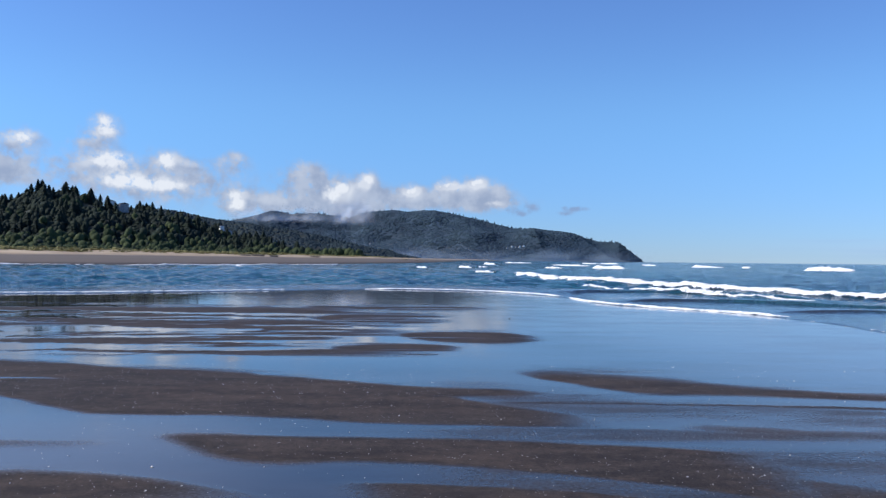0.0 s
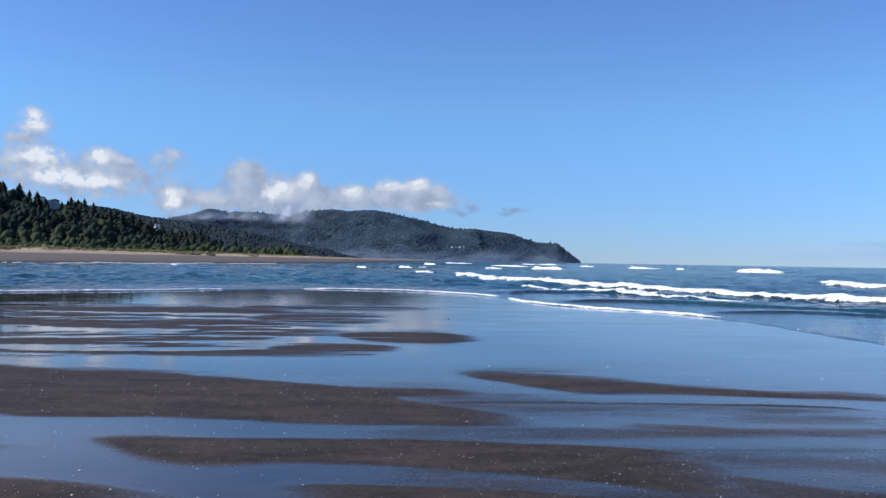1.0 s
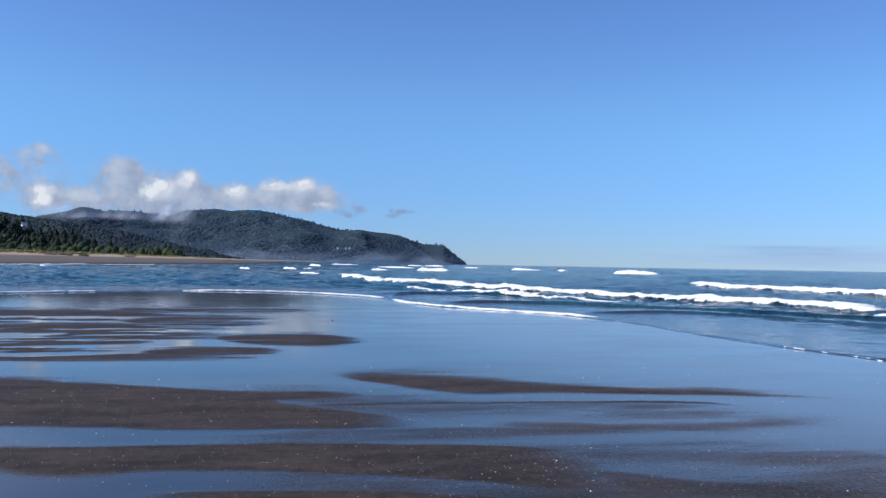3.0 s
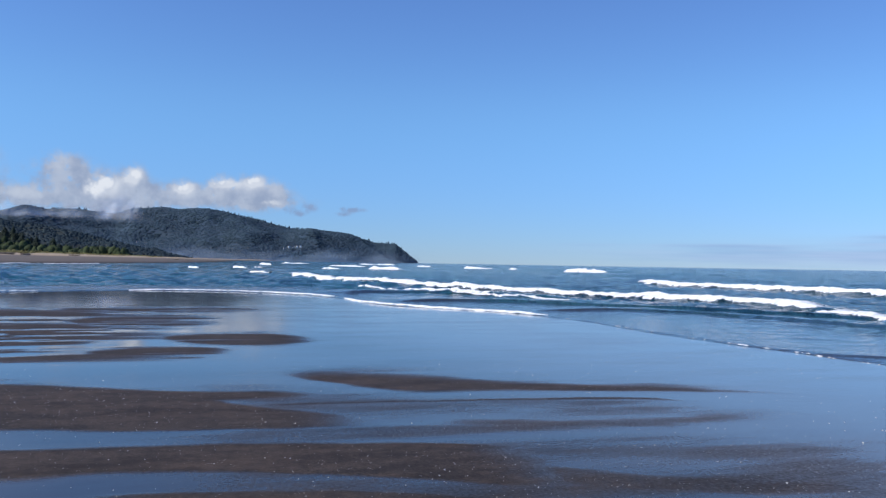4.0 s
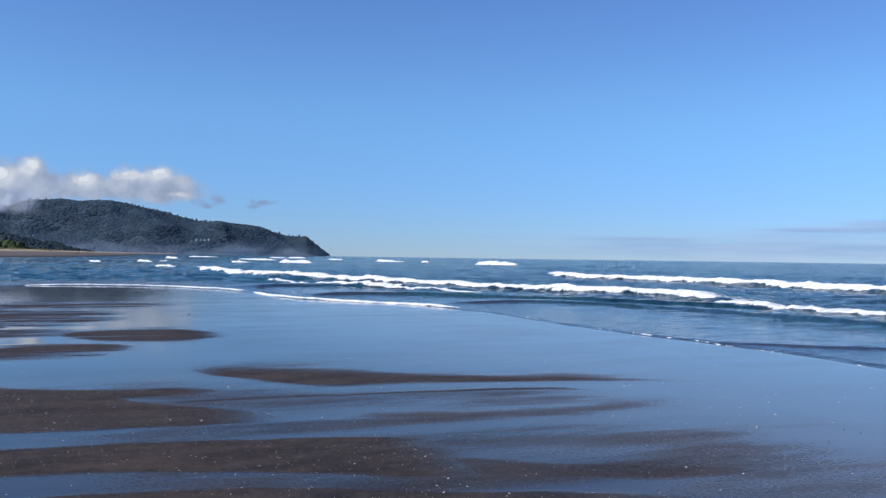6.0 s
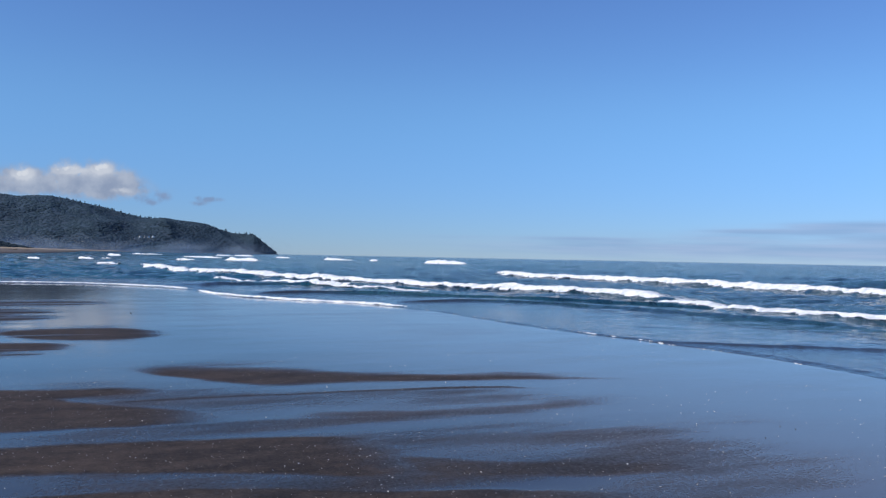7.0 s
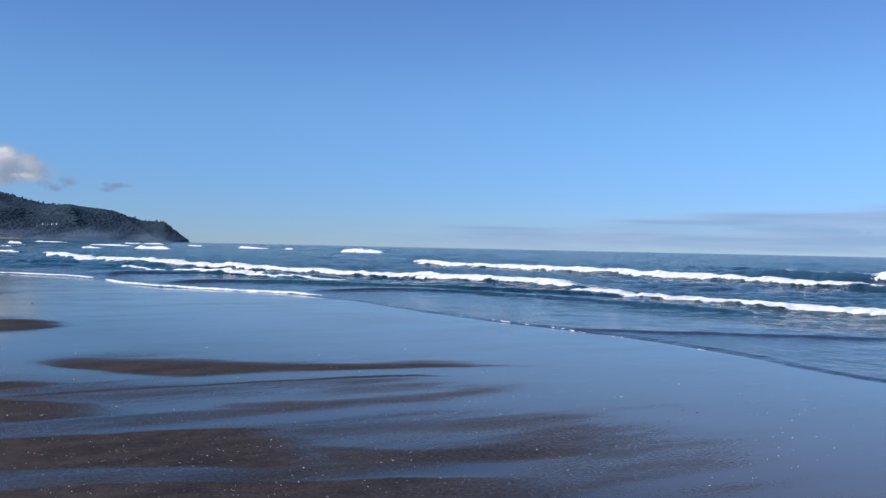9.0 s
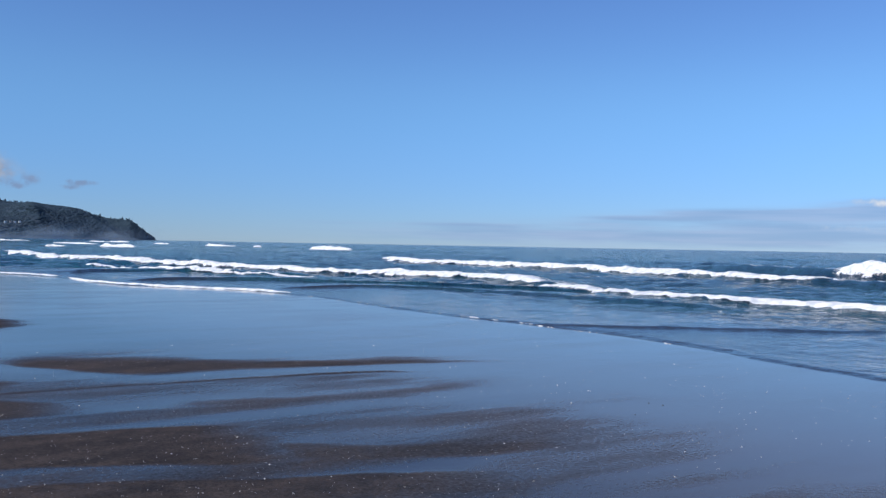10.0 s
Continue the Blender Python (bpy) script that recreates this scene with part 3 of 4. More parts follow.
foam = np.zeros(sx.shape)
for key, (line, top, width) in WAVES.items():
    d, run = along(sx, sy, line, 30.0)
    d = -d
    back = {"shore": 4.0, "inner": 4.0, "outer": 9.0, "right": 9.0}[key]
    foam = np.maximum(foam, np.where(d > 0, 0.30 * np.exp(-np.maximum(d, 0) / 1.0), 0.62 * np.exp(np.minimum(d, 0) / back)) * smooth(run, 6.0, 14.0))
calm = 1 - smooth(-along(sx, sy, SHORE)[0] + 1.5 * fbm(sx * 0.3, sy * 0.3, 3, 27), 2.5, 9.0)
for key, values in (("foam", foam), ("calm", calm)):
    sea.data.attributes.new(key, "FLOAT", "POINT").data.foreach_set("value", values.ravel().astype(np.float32))


def breaker(name, line, height, front, back, start=3.0, end=3.0, seed=0, step=0.12, label="white foaming breaker rolling in on the sea", fade=0.0, thin=0.0, lift=0.0, torn=0.62):
    """Tumbling white water along a crest: a lumpy roll with a steep shoreward face and a torn, lacy sheet trailing behind it."""
    p = np.array(curve(line, step, 600))
    t = np.gradient(p, axis=0)
    t /= np.linalg.norm(t, axis=1)[:, None] + 1e-9
    side = np.stack([-t[:, 1], t[:, 0]], 1)
    side = side if (side * p).sum() < 0 else -side         # the side towards the beach
    run = np.concatenate([[0], np.cumsum(np.linalg.norm(np.diff(p, axis=0), axis=1))])
    size = min(max(height, 0.05) / 0.16, 2.0)               # lumps grow with the wave
    grow = smooth(run, 0, start) * (1 - smooth(run, run[-1] - end, run[-1])) * (1 - fade * run / run[-1])
    swing = 1.0 + (0.8 if height > 0.2 else 0.32) * fbm(run * 0.16 / size ** 0.5 + seed, run * 0 + 2.0, 4, seed + 21, 0.6)
    grow = (grow * np.clip(swing, 0.25, 1.5))[:, None]
    s = np.concatenate([np.linspace(-1, -0.12, 14), np.linspace(0.0, 1.0, 12)])[None, :]
    r = run[:, None]
    reach = np.where(s < 0, back, front) * (0.45 + 0.55 * np.minimum(grow, 1.0))
    ragged = 1 + 0.7 * fbm(r * 0.7 / size, 0 * s + np.sign(s) + seed, 4, seed, 0.62) + 0.3 * fbm(r * 3.1 / size, 0 * s + np.sign(s), 3, seed + 17, 0.6)
    off = s * reach * np.clip(ragged, 0.3, 1.9)
    bulk = np.where(s < 0, np.exp(-(s / 0.30) ** 2), 0.45 * np.sqrt(np.clip(1 - s ** 2.2, 0, 1)) + 0.55 * (1 - np.clip(s, 0, 1)))
    lumps = 1 + 0.55 * fbm(r * 2.0 / size, off * 3.0 / size, 5, seed + 9, 0.62) + 0.22 * fbm(r * 0.45 / size, 0 * s, 3, seed + 3)
    top = height * grow * bulk * np.clip(lumps, 0.15, 2.0)
    x = p[:, :1] + side[:, :1] * off
    y = p[:, 1:] + side[:, 1:] * off
    z = sea_height(x, y) + lift + top + 0.012 * (1 - np.abs(s))
    cover = np.where(s < 0, 1.05 * np.exp(s * 2.6), 1.12 - torn * np.abs(s) ** 3) * np.clip(grow * 1.6, 0, 1) - thin
    ob = new(name, mesh_of(name, np.stack([x, y, z], -1).reshape(-1, 3), grid_faces(len(p), s.shape[1]), FOAM))
    ob.data.attributes.new("cover", "FLOAT", "POINT").data.foreach_set("value", (cover + 0 * x).ravel().astype(np.float32))
    return tagged(ob, label, "wave", "breakers in the surf")


for key, height, front, back, start, end, fade in (("inner", 0.11, 0.50, 2.2, 12.0, 1.2, 0.2), ("shore", 0.075, 0.36, 1.5, 0.6, 3.0, 0.35), ("outer", 0.125, 0.62, 2.4, 4.0, 5.0, 0.2), ("right", 0.40, 1.2, 3.0, 3.0, 4.0, 0.0)):
    breaker("breaking_wave", WAVES[key][0][{"right": 12, "outer": 5}.get(key, 2):], height, front, back, start, end, 11 + 7 * len(key) + ord(key[0]), 0.10, fade=fade)
# white caps farther out: middle of the crest, its length and the height of the white water; all run towards the beach
for i, (x, y, span, tall) in enumerate([(79.0, 252.0, 14.1, 1.2), (82.5, 231.5, 3.0, 1.0), (82.5, 181.0, 14.1, 1.1), (35.5, 179.5, 12.5, 0.8), (5.0, 97.5, 5.1, 0.34), (4.5, 163.0, 5.2, 0.4), (8.0, 168.0, 3.3, 0.34), (-3.5, 149.0, 4.0, 0.38), (22.5, 171.0, 6.6, 0.42), (81.5, 335.5, 10.8, 0.8), (17.0, 302.5, 8.0, 0.8), (45.0, 500.0, 31.7, 0.9), (41.5, 275.5, 22.5, 0.62), (-35.5, 152.0, 9.0, 0.26), (85.0, 455.0, 35.4, 1.1)]):
    dx, dy = -0.53 * span / 2, 0.85 * span / 2
    breaker("breaking_wave", [(x - dx, y - dy), (x + 0.02 * span, y + 0.01 * span), (x + dx, y + dy)], 0.55 * tall, 1.0 * tall, 1.6 * tall, 0.45 * span, 0.12 * span, 140 + 7 * i, max(0.08, span / 220), "distant white breaker off the headland" if y > 120 else "small white cap in the river mouth", torn=0.3)

# the spent wave's front on the sand, and thin lines of foam along the water's edge
for line, height, front, back, thin, label in (
    ([(-5.0, 43.4), (-2.0, 43.9), (1.4, 42.7), (4.2, 39.2), (5.5, 35.6)], 0.035, 0.12, 0.45, 0.22, "low line of white foam at the front of a spent wave"),
    ([(5.2, 36.4), (5.9, 31.4), (7.2, 28.7), (9.1, 26.2), (10.0, 23.2)], 0.040, 0.10, 0.35, 0.02, "low line of white foam at the front of a spent wave"),
    ([(9.7, 24.0), (10.0, 21.0), (10.0, 18.0), (10.2, 15.5), (10.5, 13.6), (10.7, 11.0), (10.5, 8.0)], 0.006, 0.025, 0.05, 0.74, "thin broken foam line along the edge of the swash"),
    ([(-30.0, 29.8), (-18.0, 34.6), (-12.0, 38.0), (-6.5, 42.7)], 0.025, 0.10, 0.3, 0.42, "thin white foam line along the river's edge"),
    ([(8.0, 51.0), (10.0, 45.5), (13.0, 38.5), (15.6, 33.0)], 0.09, 0.22, 1.4, 0.25, "torn white foam behind the swash"),
    ([(-118.0, 108.0), (-73.0, 140.0), (-51.0, 159.0), (-38.0, 195.0), (-28.0, 230.0)], 0.10, 0.4, 1.6, 0.10, "thin line of foam on the far bank of the river"),
):
    breaker("wave_front_foam", line, height, front, back, 2.0, 3.0, 301 + int(line[0][1]), 0.06 if line[0][1] < 60 else 0.3, label, thin=thin, lift=0.004)

# ---- hills ----
def hill(name, az0, az1, foot, crest, knots, trees, label, soil, bumps, seed, fine=0.12, octaves=5):
    """A wooded hill: a slope from its foot up to a crest whose skyline (azimuth, degrees up) is given."""
    ka, ke = zip(*knots)
    az = np.arange(az0, az1, fine)
    v = np.concatenate([np.linspace(0, 1, 34), np.linspace(1.04, 1.7, 12)])
    a, k = np.meshgrid(az, v)
    r = foot(a) + (crest(a) - foot(a)) * k
    top = np.maximum(crest(a) * np.tan(np.radians(np.interp(a, ka, ke))) + 1.55 - trees, 0.2)
    x, y = np.sin(np.radians(a)) * r, np.cos(np.radians(a)) * r
    rough = bumps * 1.5 * fbm(x / (bumps * 7), y / (bumps * 7), octaves, seed) * np.sin(np.pi * np.clip(k, 0, 1))
    gully = bumps * 2.2 * np.abs(fbm(a * 0.22 + k * 0.6, k * 0.7 - a * 0.06, octaves - 1, seed + 5, 0.5)) * np.sin(np.pi * np.clip(k, 0, 1))
    z = np.where(k <= 1, top * np.sin(np.clip(k, 0, 1) * np.pi / 2) ** 1.15 + np.minimum(top * 0.25, rough - gully) , top * (1 - 0.9 * (k - 1)))
    z = np.maximum(z, 0.4 * (k > 0.02))
    ob = new(name, mesh_of(name, np.stack([x, y, z], -1).reshape(-1, 3), grid_faces(len(v), len(az)), soil))
    tagged(ob, label, "hill", kind="structure")
    return az, v, x, y, z


def cone_tree(points, layers, sides, rng, ragged):
    """Vertices and faces of one conifer of height 1: drooping whorls of branches on top of one another."""
    verts, faces = [], []
    for i in range(layers):
        low = 0.08 + 0.86 * i / layers
        high = min(1.0, low + 1.55 / layers)
        rad = 0.24 * (1 - i / layers) ** 0.85 + 0.02
        c = len(verts)
        verts.append((0, 0, high))
        for j in range(sides * 2):
            q = math.pi * j / sides + i * 0.9 + rng.uniform(-0.15, 0.15)
            rr = rad * (rng.uniform(0.8, 1.25) if j % 2 == 0 else rng.uniform(0.35, 0.6)) * ragged
            verts.append((math.cos(q) * rr, math.sin(q) * rr, low - (0.03 if j % 2 == 0 else -0.03) + rng.uniform(-0.02, 0.02)))
        for j in range(sides * 2):
            faces.append((c, c + 1 + j, c + 1 + (j + 1) % (sides * 2)))
    return np.array(verts), faces


def clump(count, rng):
    """Vertices and faces of one bush or broad crown: many small tilted leaf sprays round an uneven dome."""
    verts, faces = [], []
    for i in range(count):
        d = Vector((rng.gauss(0, 1), rng.gauss(0, 1), abs(rng.gauss(0, 0.9)) + 0.05)).normalized()
        q = d * rng.uniform(0.55, 1.0) * Vector((0.5, 0.5, 0.8)).length
        c = Vector((d.x * 0.5, d.y * 0.5, d.z * 0.85)) * rng.uniform(0.6, 1.05)
        u = d.orthogonal().normalized()
        w = d.cross(u)
        s = rng.uniform(0.5, 0.95) / math.sqrt(count)
        b = len(verts)
        tip = c + d * s * 0.55
        for ang in (0.2, 2.3, 4.3):
            verts.append(tuple(c + (u * math.cos(ang + i) + w * math.sin(ang + i)) * s))
        verts.append(tuple(tip))
        faces += [(b, b + 1, b + 3), (b + 1, b + 2, b + 3), (b + 2, b, b + 3)]
    return np.array(verts), faces


def scatter(name, spots, shapes, mat, label, category, soft=False):
    """One mesh of many plants: spots are (x, y, z, height, spread, turn, shape)."""
    verts, faces, base = [], [], 0
    for x, y, z, hgt, wide, turn, kind in spots:
        v, f = shapes[kind]
        c, s = math.cos(turn), math.sin(turn)
        verts.append(np.stack([x + wide * (v[:, 0] * c - v[:, 1] * s), y + wide * (v[:, 0] * s + v[:, 1] * c), z + hgt * v[:, 2]], 1))
        faces.extend([tuple(i + base for i in q) for q in f])
        base += len(v)
    ob = new(name, mesh_of(name, np.concatenate(verts), faces, mat, shade=soft))
    return tagged(ob, label, category, kind="stuff")


rng = random.Random(7)
CONES = [cone_tree(None, 7, 6, rng, 1.0 + 0.1 * (i % 3)) for i in range(6)]
SMALL_CONES = [cone_tree(None, 2, 3, rng, 1.25) for _ in range(4)]
LOW_CLUMPS = [clump(15, rng) for _ in range(6)]


def dome(sides, rng):
    """One rounded crown of height 1 and width 1."""
    verts = [(0, 0, 1)]
    for level, rad in ((0.6, 0.36), (-0.2, 0.52)):
        for j in range(sides):
            q = 6.283 * (j + rng.random() * 0.5) / sides
            k = rad * rng.uniform(0.8, 1.2)
            verts.append((math.cos(q) * k, math.sin(q) * k, level + rng.uniform(-0.08, 0.08)))
    faces = [(0, 1 + j, 1 + (j + 1) % sides) for j in range(sides)]
    for row in range(1):
        b = 1 + row * sides
        faces += [(b + j, b + sides + j, b + sides + (j + 1) % sides, b + (j + 1) % sides) for j in range(sides)]
    return np.array(verts), faces


DOMES = [dome(5, rng) for _ in range(4)]


def crown(lumps, sides, rng, spread=0.36):
    """One full crown of height 1 and width 1: a few rounded boughs heaped on one another."""
    verts, faces = [], []
    for i in range(lumps):
        a, far = 2.4 * i + rng.uniform(-0.4, 0.4), spread * math.sqrt(i / max(1, lumps - 1)) * rng.uniform(0.8, 1.2)
        cx, cy = math.cos(a) * far, math.sin(a) * far
        low, size = 0.62 * (1 - far / 0.5) * rng.uniform(0.7, 1.1), rng.uniform(0.20, 0.32)
        b = len(verts)
        verts.append((cx + rng.uniform(-0.05, 0.05), cy, low + size * 1.5))
        for level, wide in ((1.05, 0.62), (0.35, 1.0), (-0.7, 0.85)):
            for j in range(sides):
                q = 6.283 * (j + rng.random() * 0.6) / sides
                k = size * wide * rng.uniform(0.75, 1.25)
                verts.append((cx + math.cos(q) * k, cy + math.sin(q) * k, low + size * level + rng.uniform(-0.04, 0.04)))
        faces += [(b, b + 1 + j, b + 1 + (j + 1) % sides) for j in range(sides)]
        for row in range(2):
            c = b + 1 + row * sides
            faces += [(c + j, c + sides + j, c + sides + (j + 1) % sides, c + (j + 1) % sides) for j in range(sides)]
    return np.array(verts), faces


CROWNS = [crown(5, 5, rng) for _ in range(6)]
BUSHES = [crown(3, 5, rng, 0.3) for _ in range(6)]


def surface(az, v, x, y, z):
    """Random places on a hill made by hill()."""
    i, j = rng.randrange(len(v) - 1), rng.randrange(len(az) - 1)
    a, b = rng.random(), rng.random()
    q = lambda m: (m[i, j] * (1 - a) + m[i + 1, j] * a) * (1 - b) + (m[i, j + 1] * (1 - a) + m[i + 1, j + 1] * a) * b
    return float(q(x)), float(q(y)), float(q(z)), v[i]


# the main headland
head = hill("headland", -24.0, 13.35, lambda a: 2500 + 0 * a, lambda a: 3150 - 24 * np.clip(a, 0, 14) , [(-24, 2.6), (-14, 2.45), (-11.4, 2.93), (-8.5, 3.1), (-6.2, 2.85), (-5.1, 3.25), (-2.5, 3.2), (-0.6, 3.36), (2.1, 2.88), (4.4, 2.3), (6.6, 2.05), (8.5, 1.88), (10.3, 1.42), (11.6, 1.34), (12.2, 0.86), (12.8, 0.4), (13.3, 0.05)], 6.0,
            "steep wooded headland ending in a cliff at the sea", HAZY_FAR_SOIL, 27.0, 200, 0.1, 3)
spots = []
while len(spots) < 21000:
    x, y, z, k = surface(*head)
    if z > 6.0 and k < 1.3:
        spots.append((x, y, z - 1, rng.uniform(1.5, 2.8), rng.uniform(10, 18), rng.uniform(0, 6), rng.randrange(4)))
for _ in range(5000):
    x, y, z, k = surface(*head)
    if z > 6.0 and k < 1.1 and (k > 0.9 or rng.random() < 0.12):
        spots.append((x, y, z - 1, rng.uniform(6, 11) if k > 0.9 else rng.uniform(4, 6), rng.uniform(10, 15), rng.uniform(0, 6), 4 + rng.randrange(4)))
scatter("headland_forest", spots, DOMES + SMALL_CONES, HAZY_FAR_WOOD, "dense dark conifer forest covering the far headland", "forest", True)

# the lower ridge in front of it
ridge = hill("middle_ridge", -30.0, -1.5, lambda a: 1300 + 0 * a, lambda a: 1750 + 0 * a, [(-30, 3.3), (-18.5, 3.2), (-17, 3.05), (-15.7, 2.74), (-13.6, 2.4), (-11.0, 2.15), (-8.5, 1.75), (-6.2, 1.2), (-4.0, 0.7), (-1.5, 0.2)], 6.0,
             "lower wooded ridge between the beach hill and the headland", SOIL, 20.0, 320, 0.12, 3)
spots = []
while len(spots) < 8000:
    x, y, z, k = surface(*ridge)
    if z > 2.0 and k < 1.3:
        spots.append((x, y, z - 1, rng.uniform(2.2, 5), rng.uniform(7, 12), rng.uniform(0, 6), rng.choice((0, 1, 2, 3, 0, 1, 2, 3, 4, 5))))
scatter("ridge_forest", spots, DOMES + SMALL_CONES, HAZY_MID_WOOD, "dark conifer forest on the lower ridge", "forest", True)

def behind_dune(count, az0, az1, r0, r1):
    """Random places inland of the spit's waterline, with their distance from it."""
    draw = np.random.RandomState(11)
    a, r = np.radians(draw.uniform(az0, az1, count)), draw.uniform(r0, r1, count)
    x, y = np.sin(a) * r, np.cos(a) * r
    return [(float(p), float(q), float(d)) for p, q, d in zip(x, y, along(x, y, SPIT)[0])]


# the hill behind the beach
near = hill("beach_hill", -48.0, -5.5, lambda a: 560 + 4 * (a + 27), lambda a: 840 + 0 * a, [(-48, 3.4), (-35, 3.7), (-27.5, 3.55), (-26.5, 3.75), (-25.3, 4.2), (-23.9, 4.1), (-22.5, 3.75), (-20.8, 3.2), (-19.2, 3.35), (-16.8, 2.75), (-14.6, 2.0), (-12.5, 1.45), (-9.9, 0.95), (-7.0, 0.5), (-5.5, 0.3)], 9.0,
            "steep hill behind the beach covered with dark trees", SOIL, 9.0, 410)
spots, bushes = [], []
while len(spots) < 300:
    x, y, z, k = surface(*near)
    if z > 2.0 and 0.25 < k < 1.2:
        spots.append((x, y, z - 1.5, rng.uniform(10, 16), rng.uniform(18, 28), rng.uniform(0, 6), rng.randrange(6)))
for _ in range(4000):
    x, y, z, k = surface(*near)
    if z > 2.0 and k < 1.2:
        if 0.5 < k < 1.0 and -21.9 < math.degrees(math.atan2(x, y)) < -20.1:
            continue                              # the clearing round the hilltop house
        tall = rng.uniform(5, 12)
        spots.append((x, y, z - 0.35 * tall, tall, tall * rng.uniform(0.55, 1.25), rng.uniform(0, 6), 6 + rng.randrange(6)))
scatter("hill_forest", spots, CONES + CROWNS, CONIFER, "dense dark spruce and pine forest on the beach hill", "forest", True)
while len(bushes) < 1500:
    x, y, z, k = surface(*near)
    if k < 0.22 or rng.random() < 0.06:
        s = rng.uniform(3.5, 8.0)
        bushes.append((x, y, z - 0.8, s * 1.2, s * rng.uniform(1.1, 1.7), rng.uniform(0, 6), rng.randrange(6)))
# scrub on the flat behind the dune
for x, y, across in behind_dune(9000, -46, -1.5, 225, 640):
    if across > 84 and len(bushes) < 3800:
        s = rng.uniform(1.0, 3.2) * (0.5 + 0.5 * min(1, (across - 60) / 120))
        bushes.append((x, y, 3.0, s * 1.15, s * rng.uniform(1.3, 2.2), rng.uniform(0, 6), rng.randrange(6)))
scatter("shore_scrub", bushes, BUSHES, SCRUB, "green shore scrub and bushes between dune and hill", "bushes", True)

# ---- sea mist at the headland's foot and low cloud caught on its ridge ----
def mist_material(name, thick, tone):
    m, n, p = material(name)
    pos = n.add("ShaderNodeNewGeometry").outputs["Position"]
    density = n.add("ShaderNodeAttribute", attribute_name="veil").outputs["Fac"]
    stuff = n.noise(pos, 0.011, 5.0, 0.6)
    n.put(p.inputs["Alpha"], n.math("MULTIPLY", n.math("MULTIPLY", density, n.ramp(stuff, 0.25, 0.75, 0.35, 1.0)), thick))
    p.inputs["Base Color"].default_value = (*tone, 1)
    p.inputs["Roughness"].default_value = 1.0
    p.inputs["Specular IOR Level"].default_value = 0.0
    return m


def mist_bank(name, az0, az1, low, high, r, layers, thick, label, category, seed, tone, soft_low=False):
    """A drifting bank of mist: several uneven sheets behind one another, thinning out towards their edges."""
    mat = mist_material(name, thick, tone)
    base = new(name)
    for i in range(layers):
        a, v = np.meshgrid(np.linspace(az0, az1, 60), np.linspace(0, 1, 14))
        dist = r + 25.0 * i + 60.0 * fbm(a * 0.6, v * 1.5, 3, seed + i)
        across = (a - az0) / (az1 - az0)
        ragged = 0.9 + 0.5 * fbm(a * 0.8 + 7 * i, 0 * v, 3, seed + 3 + i)
        z = 1.55 + dist * np.tan(np.radians(low + (high - low) * v * np.clip(ragged, 0.3, 1.4)))
        density = smooth(across, 0.0, 0.3) * (1 - smooth(across, 0.7, 1.0)) * (1 - smooth(v, 0.0, 1.0)) ** 1.3 * (smooth(v, 0.0, 0.35) if soft_low else 1.0)
        verts = np.stack([np.sin(np.radians(a)) * dist, np.cos(np.radians(a)) * dist, z], -1).reshape(-1, 3)
        veil = new("veil", mesh_of("veil", verts, grid_faces(14, 60), mat, upright=False))
        veil.data.attributes.new("veil", "FLOAT", "POINT").data.foreach_set("value", density.ravel().astype(np.float32))
        veil.parent = base
    return tagged(base, label, category)


mist_bank("sea_mist", -13.0, 15.5, -0.03, 1.3, 2330, 3, 0.13, "thin bluish sea mist along the foot of the headland", "mist", 500, (0.62, 0.78, 1.0))
mist_bank("low_cloud", -7.9, -4.4, 2.2, 4.4, 2400, 4, 0.42, "torn grey-white cloud hanging down over the ridge", "cloud", 520, (0.80, 0.88, 1.0), True)
mist_bank("low_cloud", -15.0, -7.0, 2.3, 3.7, 2420, 3, 0.36, "low grey-white cloud lying along the wooded ridge", "cloud", 540, (0.80, 0.88, 1.0), True)

# ---- trees that stand out on the skyline ----
def ground_on(hilldata, az, k):
    a, v, x, y, z = hilldata
    j = int(np.argmin(np.abs(a - az)))
    i = int(np.argmin(np.abs(v - k)))
    return float(x[i, j]), float(y[i, j]), float(z[i, j])


def tree_meshes(seed, layers, ragged):
    r = random.Random(seed)
    v, f = cone_tree(None, layers, 8, r, ragged)
    crown = bmesh.new()
    pts = [crown.verts.new((p[0], p[1], p[2])) for p in v]
    for q in f:
        crown.faces.new([pts[i] for i in q])
    for _ in range(90):                          # loose sprays that break the outline
        k = r.uniform(0.15, 0.95)
        a = r.uniform(0, 6.28)
        d = (0.24 * (1 - k) + 0.02) * r.uniform(0.6, 1.35) * ragged
        c = Vector((math.cos(a) * d, math.sin(a) * d, k))
        s = r.uniform(0.02, 0.05)
        t = [crown.verts.new(c + Vector((r.uniform(-1, 1), r.uniform(-1, 1), r.uniform(-0.6, 0.6))) * s) for _ in range(3)]
        crown.faces.new(t)
    trunk = bmesh.new()
    bmesh.ops.create_cone(trunk, cap_ends=True, segments=7, radius1=0.022, radius2=0.006, depth=0.95, matrix=Matrix.Translation((0, 0, 0.44)))
    return crown, trunk


def conifer(seed, layers, ragged):
    base = new("conifer_tree")
    crown, trunk = tree_meshes(seed, layers, ragged)
    part("trunk", trunk, BARK, base)
    part("crown", crown, CONIFER, base)
    return tagged(base, "tall dark spruce standing up from the wooded hilltop", "tree", "skyline trees on the beach hill")


